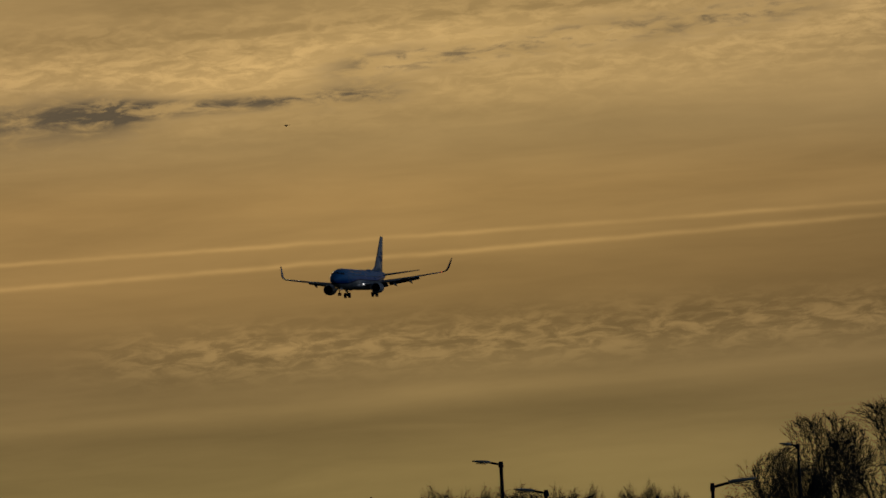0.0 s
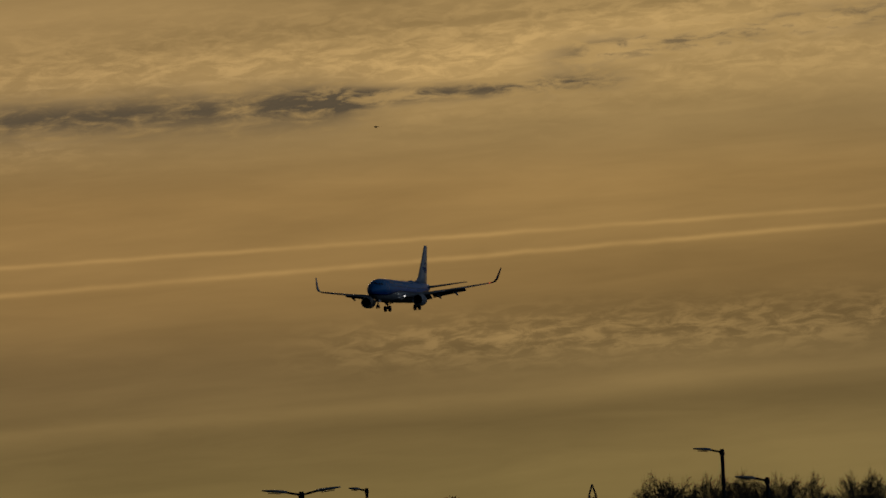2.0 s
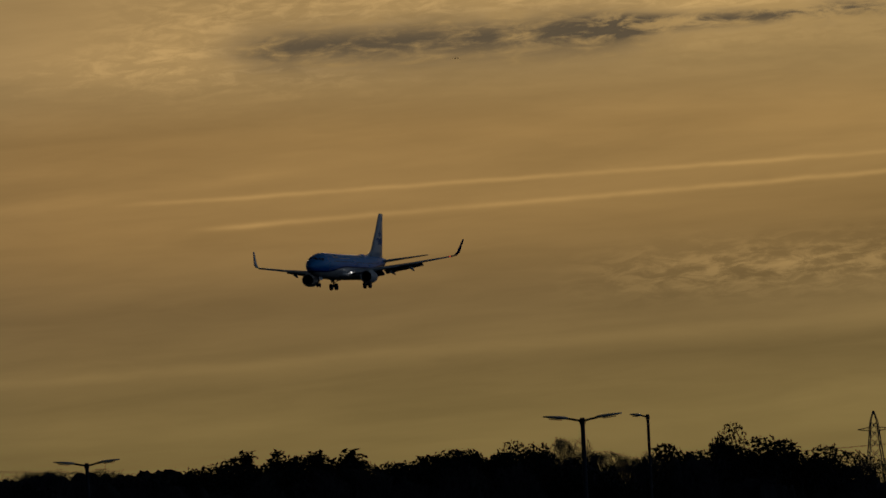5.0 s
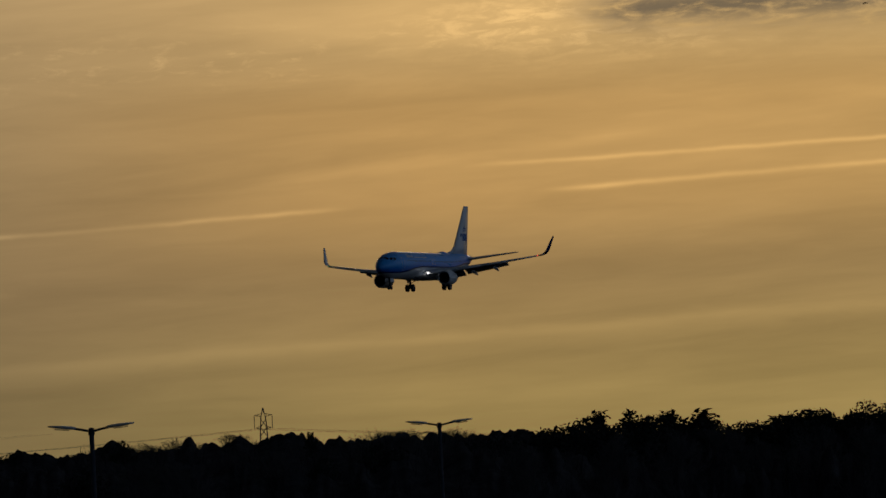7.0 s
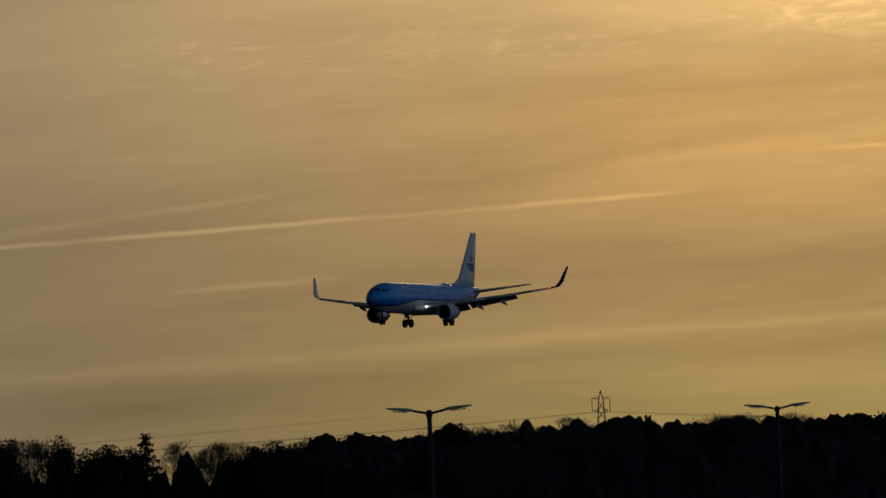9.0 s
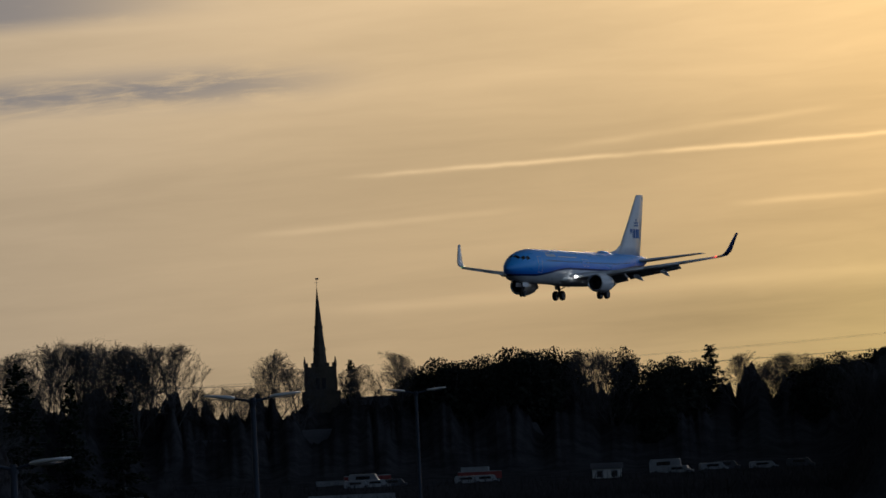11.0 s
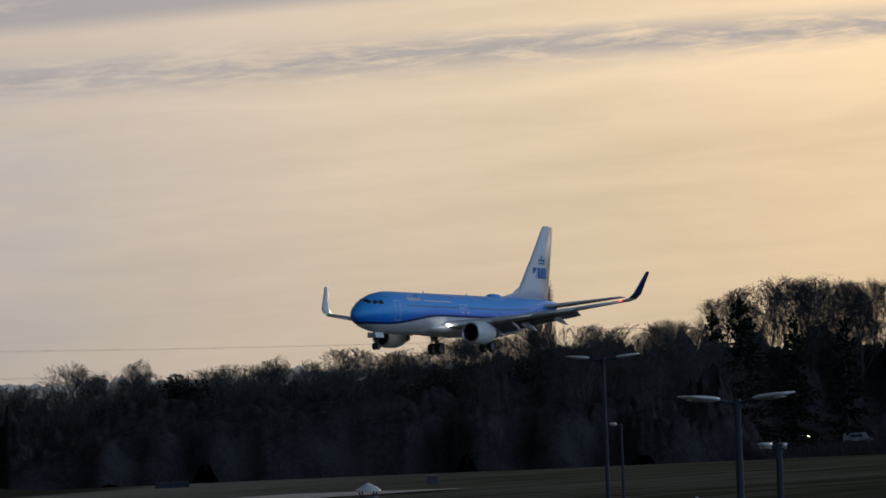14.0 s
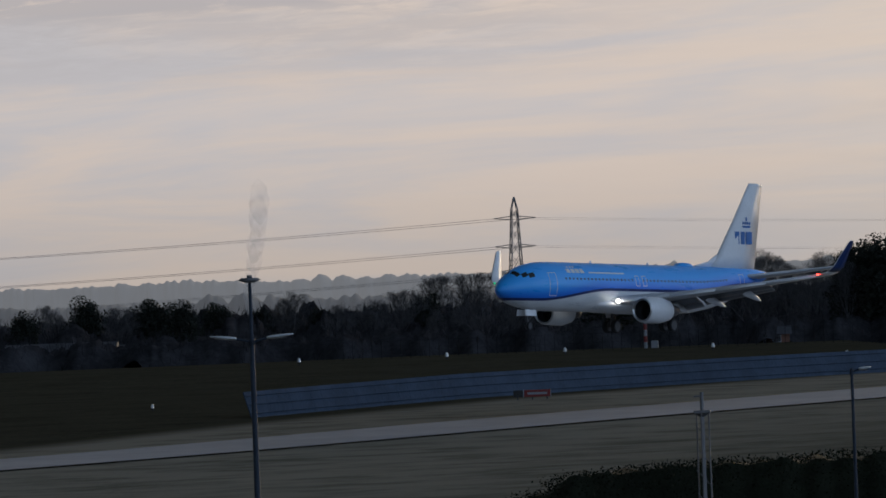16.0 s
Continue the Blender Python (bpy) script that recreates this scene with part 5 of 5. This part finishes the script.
for az, dist, ln, ht, paint, cat, label in (
        (-1.05, 1352, 4.3, 1.5, VAN_WHITE, "car", "white hatchback parked in a row"), (-0.92, 1354, 4.4, 1.5, VAN_WHITE, "car", "pale silver car parked in a row"), (-0.80, 1356, 4.2, 1.45, CAR_DARK, "car", "dark car parked in a row"),
        (-0.99, 1364, 5.4, 2.2, VAN_WHITE, "van", "white panel van behind parked cars"), (-0.30, 1354, 4.3, 1.5, VAN_WHITE, "car", "pale car parked in a row"), (-0.18, 1354, 4.4, 1.5, VAN_WHITE, "car", "silver car parked by the hedge"),
        (-2.56, 1240, 4.3, 1.6, VAN_WHITE, "car", "pale car half hidden by scrub"), (-3.15, 1240, 4.4, 1.5, VAN_WHITE, "car", "white car parked on the verge"), (-2.95, 1242, 4.4, 1.5, CAR_DARK, "car", "dark car parked on the verge"),
        (1.04, 1360, 5.2, 2.5, VAN_WHITE, "caravan", "white caravan parked by the trees"), (1.13, 1355, 4.4, 1.5, VAN_WHITE, "car", "pale car parked beside a caravan"), (1.36, 1362, 4.6, 1.5, VAN_WHITE, "car", "silver car parked by the trees"),
        (1.45, 1364, 4.4, 1.6, CAR_DARK, "car", "dark car parked by the trees"), (1.70, 1360, 4.7, 1.4, VAN_WHITE, "car", "low pale car parked by the trees"), (1.95, 1360, 4.5, 1.6, CAR_DARK, "car", "dark estate car by the trees"),
        (-3.42, 1236, 4.4, 1.5, VAN_WHITE, "car", "white car at the end of the verge")):
    vehicle(az, dist, ln, ht, paint, label, cat, pick.uniform(-12, 12), 0.22 if cat != "caravan" else 0.06)


# ---------- pylons and their lines ----------
def pylon(x, y, top, width, arms, label, turn=0.0, base_wide=6.0):
    g = ground_z(x, y)
    py = thing("pylon", label, "pylon", pose(x, y, g, 0, 0, turn), "power pylons")
    h = top - g
    levels = [0.0, 0.2, 0.36, 0.5, 0.62, 0.72, 0.81, 0.89, 1.0]

    def half(f):
        return base_wide / 2 * (1 - f) ** 1.1 + (0.75 if f < 0.95 else 0.1)

    bm = bmesh.new()
    for a, b in zip(levels, levels[1:]):
        for sx, sy in ((1, 1), (1, -1), (-1, -1), (-1, 1)):
            p, q = half(a), half(b)
            rod(bm, (sx * p, sy * p, a * h), (sx * q, sy * q, b * h), 0.17, 0.17, 4, False)
            tx, ty = (sx, -sy) if sx == sy else (-sx, sy)
            rod(bm, (sx * p, sy * p, a * h), (tx * q, ty * q, b * h), 0.10, 0.10, 3, False)
            rod(bm, (tx * p, ty * p, a * h), (sx * q, sy * q, b * h), 0.10, 0.10, 3, False)
    part("lattice", bm, PYLON, py, "tapered steel lattice")
    for z, reach, drop in arms:
        zz = z - g
        for s in (-1, 1):
            bm = bmesh.new()
            r = half(zz / h)
            rod(bm, (s * r, 0, zz + 0.6), (s * reach, 0, zz), 0.13, 0.10, 4)
            rod(bm, (s * r, 0, zz - 0.5), (s * reach, 0, zz), 0.13, 0.10, 4)
            for k in range(3):
                f = (k + 0.5) / 3
                rod(bm, (s * (r + (reach - r) * f), 0, zz + 0.6 * (1 - f)), (s * (r + (reach - r) * f), 0, zz - 0.5 * (1 - f)), 0.06, 0.06, 3)
            arm = part("crossarm", bm, PYLON, py)
            if drop:
                part("insulator", rod(bmesh.new(), (s * reach, 0, zz), (s * reach, 0, zz - drop), 0.16, 0.16, 6), PYLON, arm)
    return py


pylon(-494.5, 2450.6, 35.5, 12, ((29.3, 6.4, 0), (21.0, 6.2, 0), (13.5, 6.0, 0)), "grey lattice power pylon with three crossarms", 25, 3.2)
pylon(264.2, 3389.7, 41.0, 8, ((38.0, 3.6, 5.5), (33.0, 3.0, 0)), "far lattice pylon with hanging insulators", 0, 6.0)
pylon(475.6, 2454.4, 30.4, 8, ((25.0, 5.0, 0),), "far lattice pylon with a pointed top", 0, 6.0)
pylon(9.46 * 43.6 * 0.95, 2550, 24.0, 8, ((20.5, 3.0, 2.0),), "far small lattice pylon over the trees", 0, 5.0)


def cable(name, a, b, sag, r, label):
    a, b = Vector(a), Vector(b)
    s = Soup()
    n = 24
    pts = [a.lerp(b, k / n) - Vector((0, 0, sag * 4 * (k / n) * (1 - k / n))) for k in range(n + 1)]
    for p, q in zip(pts, pts[1:]):
        s.tube(p, q, r, r, 4)
    return tagged(mesh_object(name, s.verts, s.faces, WIRE), label, "power line", "power lines")


P2 = Vector((-494.5, 2450.6, 0))
for z, reach in ((29.3, 6.2), (21.0, 6.0), (13.5, 5.8)):
    for s in (-1, 1):
        p = P2 + Vector((s * reach * 0.906, s * reach * 0.42, z))
        cable("power_line", p, (-1010 + s * 4, 2230 + s * 4, z - 3.5), 7.0, 0.05, "dark sagging power line strung from a pylon")
        cable("power_line", p, (150 + s * 4, 2900 + s * 4, z + 2.0), 9.0, 0.02, "thin far power line strung from a pylon")
P1 = Vector((264.2, 3389.7, 0))
for s in (-1, 1):
    p = P1 + Vector((s * 3.6, 0, 32.6))
    cable("power_line", p, (-250 + s * 4, 3390, 27.0), 6.0, 0.05, "thin far power line above the trees")
    cable("power_line", p, (700 + s * 4, 3300, 26.0), 8.0, 0.05, "thin far power line above the trees")


# ---------- airfield furniture ----------
def blast_screen():
    """A long low screen of blue-grey louvred panels at the foot of the bank."""
    g0 = thing("blast_screen", "long low blue-grey louvred screen at the foot of a grass bank", "barrier")
    n = 62
    for k in range(n):
        a0, a1 = -13.26 + (13.26 - 8.75) * k / n, -13.26 + (13.26 - 8.75) * (k + 1) / n
        d0, d1 = 728 + 122 * k / n, 728 + 122 * (k + 1) / n
        p = Vector((d0 * math.sin(radians(a0)), d0 * math.cos(radians(a0)), 0))
        q = Vector((d1 * math.sin(radians(a1)), d1 * math.cos(radians(a1)), 0))
        h = 2.4
        z = min(ground_z(p.x, p.y), ground_z(q.x, q.y))
        mid, ang = (p + q) / 2, math.degrees(math.atan2(q.y - p.y, q.x - p.x))
        bm = bmesh.new()
        box(bm, ((q - p).length, 0.08, h), pose(mid.x, mid.y, z + h / 2 - 0.1, -18, 0, ang))
        panel = part("panel", bm, FENCE_BLUE, g0)
        for j in range(3):
            f = (j + 0.5) / 3
            part("louvre", box(bmesh.new(), ((q - p).length, 0.10, 0.04), pose(mid.x, mid.y, z + h / 2 - 0.1, -18, 0, ang) @ pose(0, -0.1, h * (f - 0.5))), FENCE_BLUE, panel)
    return g0


blast_screen()


def guidance_sign():
    x, y = -157.2 * 0.94, 784.4 * 0.94
    g = ground_z(x, y)
    sg = thing("airfield_sign", "low red and black illuminated runway holding sign on the grass", "sign", pose(x, y, g, 0, 0, 11.3))
    part("face", box(bmesh.new(), (2.35, 0.25, 0.62), pose(0.45, 0, 0.55), 0.02), RED, sg, "red sign face")
    part("face", box(bmesh.new(), (0.85, 0.25, 0.62), pose(-1.25, 0, 0.55), 0.02), BLACK, sg, "black sign face")
    part("marking_bar", box(bmesh.new(), (1.75, 0.03, 0.2), pose(0.45, -0.14, 0.55)), VAN_WHITE, sg, "plain pale marking bar")
    for px in (-0.78, 1.64):
        part("end_edge", box(bmesh.new(), (0.07, 0.27, 0.66), pose(px, 0, 0.55)), VAN_WHITE, sg)
    for px in (-1.3, 0.0, 1.3):
        part("leg", rod(bmesh.new(), (px, 0, -0.1), (px, 0, 0.3), 0.05, 0.05, 8), POLE, sg)
    return sg


guidance_sign()


def marker_mast():
    x, y = -186.8, 1002.7
    g = ground_z(x, y)
    m = thing("marker_mast", "slim red and white banded mast on the bank", "mast", pose(x, y, g))
    for k in range(7):
        part("band", rod(bmesh.new(), (0, 0, k * 0.74), (0, 0, k * 0.74 + 0.74), 0.22, 0.22, 10), RED if k % 2 else VAN_WHITE, m, "red band" if k % 2 else "white band")
    part("cabinet", box(bmesh.new(), (0.8, 0.6, 0.9), pose(1.1, 0, 0.45), 0.03), VAN_WHITE, m, "white cabinet")
    return m


marker_mast()


def ground_light(x, y, big=1.0):
    g = ground_z(x, y)
    lt = thing("ground_light", "small white frangible airfield light on a stub post", "airfield light", pose(x, y, g), "airfield lights")
    part("post", rod(bmesh.new(), (0, 0, -0.05), (0, 0, 0.28 * big), 0.05, 0.05, 8), POLE, lt)
    part("lamp_body", rod(bmesh.new(), (0, 0, 0.26 * big), (0, 0, 0.62 * big), 0.16 * big, 0.10 * big, 10), CAP_WHITE, lt)
    return lt


def at_pix(az, el, dist):
    return dist * math.sin(radians(az)), dist * math.cos(radians(az))


for az, dist in ((-5.30, 672), (-4.93, 672), (-4.49, 668), (-4.04, 665), (-3.66, 662), (-13.9, 770), (-9.55, 870), (-8.45, 880)):
    ground_light(*at_pix(az, 0, dist))
for az, dist in ((-11.9, 985), (-11.1, 990), (-10.1, 985), (-9.2, 930), (-12.9, 985)):
    ground_light(*at_pix(az, 0, dist), 1.3)


def equipment_box(az, dist, size, mat, label):
    x, y = at_pix(az, 0, dist)
    b = thing("equipment_box", label, "cabinet", pose(x, y, ground_z(x, y), 0, 0, -az))
    part("body", box(bmesh.new(), size, pose(0, 0, size[2] / 2 - 0.02), 0.04), mat, b)
    part("lid", box(bmesh.new(), (size[0] + 0.1, size[1] + 0.1, 0.06), pose(0, 0, size[2] + 0.02), 0.02), mat, b)
    return b


equipment_box(-5.44, 830, (1.1, 0.8, 0.75), CAR_DARK, "small dark equipment cabinet on the grass")
equipment_box(-7.20, 900, (3.6, 2.0, 0.55), POLE, "low pale concrete plinth on the grass")


# ---------- boundary fence on the bank ----------
def boundary_fence():
    f = thing("mesh_fence", "dark wire mesh perimeter fence on slim posts", "fence")
    prev = None
    for k in range(70):
        az = -12.6 + k * 0.065
        d = 1012 if az < -8.6 else 1012 + (az + 8.6) * 60
        x, y = at_pix(az, 0, d)
        z = ground_z(x, y)
        part("post", rod(bmesh.new(), (x, y, z - 0.1), (x, y, z + 2.2), 0.03, 0.03, 6), FENCE_DARK, f)
        if prev:
            for hgt in (1.0, 2.1):
                part("wire", rod(bmesh.new(), (prev[0], prev[1], prev[2] + hgt), (x, y, z + hgt), 0.012, 0.012, 3, False), FENCE_DARK, f)
        prev = (x, y, z)
    return f


boundary_fence()


# ---------- roof flues and the mast near the stand ----------
def flue(az, el, dist, wide, tall, label):
    """A round flue pipe under a pale conical cowl."""
    x, y = at_pix(az, el, dist)
    top = EYE.z + dist * math.tan(radians(el))
    fl = thing("roof_flue", label, "flue", pose(x, y, ground_z(x, y), 0, 0, -az), "roof flues")
    t = top - ground_z(x, y)
    part("pipe", rod(bmesh.new(), (0, 0, 0), (0, 0, t - wide * 0.5), wide * 0.36, wide * 0.36, 18), ZINC, fl, "grey round pipe", True)
    for a in range(4):
        c, s = math.cos(a * 1.571 + 0.6), math.sin(a * 1.571 + 0.6)
        part("stay", rod(bmesh.new(), (c * wide * 0.34, s * wide * 0.34, t - wide * 0.55), (c * wide * 0.42, s * wide * 0.42, t - wide * 0.30), 0.014, 0.014, 5), POLE, fl)
    bm = bmesh.new()
    rod(bm, (0, 0, t - wide * 0.33), (0, 0, t - wide * 0.28), wide * 0.5, wide * 0.5, 20)
    rod(bm, (0, 0, t - wide * 0.28), (0, 0, t), wide * 0.5, wide * 0.04, 20)
    part("cowl", bm, CAP_WHITE, fl, "pale conical cowl")
    part("collar", rod(bmesh.new(), (0, 0, t - wide * 0.62), (0, 0, t - wide * 0.55), wide * 0.39, wide * 0.39, 18), ZINC, fl)
    return fl


# bearing and elevation of each cowl's peak
flue(-5.88, -0.72, 150, 0.46, 3.0, "slim zinc flue with a small pale conical cowl")
flue(-6.41, -0.89, 140, 0.72, 3.0, "stout zinc flue with a white conical cowl")
flue(-7.04, -0.98, 135, 0.72, 3.0, "zinc flue with a broad white conical cowl")


def vent_box():
    x, y = at_pix(-6.58, 0, 141)
    g = ground_z(x, y)
    v = thing("vent_box", "dark square roof vent beside the flues", "vent", pose(x, y, g, 0, 0, 6.5))
    t = EYE.z + 141 * math.tan(radians(-0.95)) - g
    part("shaft", box(bmesh.new(), (0.34, 0.34, t), pose(0, 0, t / 2), 0.01), BLACK, v)
    part("rim", box(bmesh.new(), (0.4, 0.4, 0.05), pose(0, 0, t - 0.02), 0.01), ZINC, v)
    return v


vent_box()


def camera_mast():
    x, y, top = -46.0, 255.9, 8.25
    g = ground_z(x, y)
    m = thing("lattice_mast", "dark slim triangular mast with a small cross head", "mast", pose(x, y, g, 0, 0, 10))
    h = top - g
    part("pole", rod(bmesh.new(), (0, 0, 0), (0, 0, h), 0.07, 0.06, 10), PYLON, m)
    for a in range(3):
        c, s = 0.24 * math.cos(a * 2.094 + 0.4), 0.24 * math.sin(a * 2.094 + 0.4)
        part("leg", rod(bmesh.new(), (c, s, 0), (c * 0.9, s * 0.9, h - 0.62), 0.025, 0.025, 6), PYLON, m)
    for k in range(12):
        z = (h - 0.8) * k / 12
        part("brace", rod(bmesh.new(), (0.22, 0.1, z), (-0.22, 0.08, z + 0.5), 0.012, 0.012, 5), PYLON, m)
    part("head_plate", box(bmesh.new(), (0.52, 0.5, 0.09), pose(0, 0, h - 0.6), 0.02), PYLON, m)
    part("head_cone", rod(bmesh.new(), (0, 0, h - 0.75), (0, 0, h - 0.62), 0.1, 0.24, 10), PYLON, m)
    part("crossbar", box(bmesh.new(), (0.3, 0.05, 0.05), pose(-0.1, 0, h - 0.12), 0.01), PYLON, m)
    return m


camera_mast()


# ---------- hedge bank at the near edge of the airfield ----------
def hedge():
    rng = random.Random(17)
    s = Soup()

    def crest(az, dist):
        edge = -1.30 + 0.02 * (az + 12) - 0.12 * ease(-az, 11.1, 11.5)
        return EYE.z + dist * math.tan(radians(edge - 0.16 * ease(-az, 10.2, 12.6))) + 0.25 * noise.noise(Vector((az * 6, 2, 0)))

    # the body of the bank
    rows = (384, 388, 395, 405, 415, 422, 426)
    n = 520
    for i in range(n + 1):
        az = -12.6 + 11.1 * i / n
        for d in rows:
            x, y = at_pix(az, 0, d)
            g = ground_z(x, y)
            full = ease(d, 383.9, 392) * (1 - ease(d, 416, 426.1))
            s.verts.append(Vector((x, y, g - 0.1 + max(0.0, crest(az, d) - 0.3 - g + 0.3 * noise.noise(Vector((x * 0.8, y * 0.8, 1)))) * full)))
    for i in range(n):
        for r in range(len(rows) - 1):
            k = i * len(rows) + r
            s.faces.append((k, k + len(rows), k + len(rows) + 1, k + 1))
    for k in range(5200):
        az, dist = rng.uniform(-12.6, -1.5), rng.uniform(386, 424)
        x, y = at_pix(az, 0, dist)
        g = ground_z(x, y)
        top = crest(az, dist) + rng.uniform(-0.5, 0.0)
        for i in range(16):
            s.leaf(Vector((x + rng.gauss(0, 0.5), y + rng.gauss(0, 0.6), g + max(0.0, top - g) * rng.random() ** 0.3)), rng.uniform(0.08, 0.2), rng)
    return mesh_object("hedge", s.verts, s.faces, HEDGE)


tagged(hedge(), "dark green scrubby hedge along the airfield edge", "hedge", kind="stuff")


# ---------- steam plume ----------
def steam_material():
    m = bpy.data.materials.new("thin_pale_steam")
    m.use_nodes = True
    n = Net(m.node_tree)
    out = n.nodes["Material Output"]
    dif, tra, mix = n.nodes.new("ShaderNodeBsdfDiffuse"), n.nodes.new("ShaderNodeBsdfTransparent"), n.nodes.new("ShaderNodeMixShader")
    dif.inputs[0].default_value = (0.85, 0.87, 0.9, 1)
    lw = n.nodes.new("ShaderNodeObjectInfo").outputs["Random"]
    f = n.noise(n.coord("Object"), 0.3, 4.0)
    n.put(mix.inputs[0], n.mul(n.step(f, 0.28, 0.85, 0.01, 0.13), n.add(n.mul(lw, 0.5), 0.6)))
    n.links.new(tra.outputs[0], mix.inputs[1])
    n.links.new(dif.outputs[0], mix.inputs[2])
    n.links.new(mix.outputs[0], out.inputs[0])
    return m


STEAM = steam_material()
PLUME_AT = (-366.4 * 1.2, 1557.5 * 1.2, 3.0)


def plume():
    rng = random.Random(23)
    pl = thing("steam_plume", "thin pale column of steam rising over the wood", "steam", pose(*PLUME_AT))
    for k in range(9):
        f = k / 8
        z = 1.0 + 27.0 * f
        r = 1.0 + 1.3 * f
        bm = bmesh.new()
        bmesh.ops.create_icosphere(bm, subdivisions=2, radius=1.0)
        for v in bm.verts:
            v.co *= 1 + 0.35 * noise.noise(v.co * 1.6 + Vector((k, 0, 0)))
            v.co = Vector((v.co.x * r, v.co.y * r, v.co.z * r * 2.1))
        puff = part("puff", bm, STEAM, pl, smooth=True)
        puff.location = (1.6 * f + 2.4 * f * f + rng.gauss(0, 0.4), rng.gauss(0, 0.4), z)
    return pl


PLUME = plume()


# ---------- bird ----------
FEATHER = material("dark_feathers", (0.03, 0.028, 0.026), 0.8, scale=8.0)


def bird():
    b = thing("bird", "small dark bird gliding high against the sky", "bird")
    rings = []
    for x, r in ((0.2, 0.01), (0.15, 0.035), (0.05, 0.06), (-0.08, 0.055), (-0.2, 0.025), (-0.3, 0.008)):
        rings.append([Vector((x, r * math.cos(2 * math.pi * k / 10), r * math.sin(2 * math.pi * k / 10))) for k in range(10)])
    part("body", loft(bmesh.new(), rings), FEATHER, b, smooth=True)
    part("tail", loft(bmesh.new(), [[Vector((-0.24, -0.03, 0)), Vector((-0.24, 0.03, 0)), Vector((-0.24, 0.03, 0.012)), Vector((-0.24, -0.03, 0.012))],
                                    [Vector((-0.42, -0.08, 0)), Vector((-0.42, 0.08, 0)), Vector((-0.42, 0.08, 0.008)), Vector((-0.42, -0.08, 0.008))]]), FEATHER, b)
    wings = []
    for s in (1, -1):
        w = loft(bmesh.new(), [foil((0.10, 0, 0), 0.22, 0.8), foil((0.12, s * 0.18, 0.02), 0.20, 0.7), foil((0.02, s * 0.42, 0.0), 0.10, 0.5), foil((-0.06, s * 0.52, -0.01), 0.03, 0.5)])
        ob = part("wing", w, FEATHER, b, smooth=True)
        ob.location = (0, s * 0.045, 0.02)
        wings.append((ob, s))
    return b, wings


BIRD, BIRD_WINGS = bird()


# ---------- movement ----------
# seconds, place of the main wheels' foot and turn of the airliner
LANDING = [
    (0.0, 323.58, 1669.50, 64.61, -0.59, -0.07, -116.77), (0.5, 308.81, 1637.28, 62.64, -0.51, -0.28, -116.65), (1.0, 294.09, 1605.16, 60.77, -0.42, -0.50, -116.53),
    (1.5, 279.40, 1573.14, 58.78, -0.34, -0.72, -116.42), (2.0, 264.71, 1541.05, 57.23, -0.26, -0.79, -116.35), (2.5, 250.05, 1509.07, 55.28, -0.19, -0.85, -116.29),
    (3.0, 235.43, 1477.18, 53.38, -0.11, -0.92, -116.23), (3.2, 229.60, 1464.45, 52.68, -0.08, -0.95, -116.21), (5.3, 168.68, 1331.62, 44.47, 0.21, -0.62, -116.43),
    (5.5, 162.92, 1319.06, 43.71, 0.24, -0.59, -116.46), (6.0, 149.20, 1289.13, 41.98, 0.28, -0.59, -116.51), (6.5, 135.06, 1258.32, 40.14, 0.06, -0.51, -116.48),
    (7.0, 120.65, 1226.96, 38.29, -0.33, -0.38, -116.40), (7.5, 106.32, 1195.71, 36.58, -0.55, -0.52, -116.19), (8.0, 92.03, 1164.56, 34.85, -0.78, -0.66, -115.98),
    (8.5, 77.96, 1133.83, 33.15, -0.46, -0.74, -115.64), (8.7, 72.33, 1121.58, 32.13, -0.33, -0.77, -115.51), (10.8, 14.34, 995.21, 24.50, -0.89, -1.49, -115.71),
    (11.0, 8.91, 983.35, 23.65, -0.58, -1.61, -115.79), (11.5, -4.62, 953.74, 22.02, 0.19, -1.91, -115.99), (12.0, -18.25, 923.92, 20.31, 0.87, -2.25, -115.89),
    (12.5, -31.92, 894.07, 18.62, 1.16, -2.26, -115.63), (13.0, -45.83, 863.77, 17.03, 0.63, -2.54, -115.87), (13.5, -59.47, 834.13, 15.28, -0.16, -1.97, -115.63),
    (14.0, -73.27, 803.99, 13.77, -0.07, -2.30, -115.56), (14.5, -86.91, 774.20, 12.07, 0.27, -2.13, -115.19), (15.0, -100.90, 743.70, 10.48, 0.02, -2.27, -114.90),
    (15.3, -109.02, 726.04, 9.07, -0.12, -2.32, -114.85), (15.5, -114.40, 714.27, 8.82, -0.21, -2.35, -114.82), (16.0, -127.99, 684.66, 7.04, -0.47, -2.21, -115.00)]
# seconds, bearing and elevation of the bird
FLIGHT = [(0.0, 10.52, 2.96), (1.5, 9.86, 2.91), (3.2, 9.04, 2.91), (5.3, 8.20, 2.96), (5.5, 8.18, 3.00), (7.0, 8.66, 3.02), (9.0, 9.6, 3.2), (12.0, 11.5, 3.6), (16.0, 14.5, 4.2)]


def motions():
    walk(JET, [(r[0], pose(*r[1:])) for r in LANDING])
    rows = []
    for k, (t, az, el) in enumerate(FLIGHT):
        p = EYE + way(az, el) * 850
        rows.append((t, pose(p.x, p.y, p.z, 0, 0, 170 if t < 5.2 else (100 if t < 5.6 else 20))))
    walk(BIRD, rows)
    for ob, s in BIRD_WINGS:
        walk(ob, [(k * 0.25, pose(0, s * 0.045, 0.02, s * (34 if k % 2 else -14), 0, 0)) for k in range(65)])
    x, y, z = PLUME_AT
    walk(PLUME, [(0.0, pose(x - 0.6, y, z - 0.6)), (16.0, pose(x + 0.4, y, z + 0.4))])


motions()
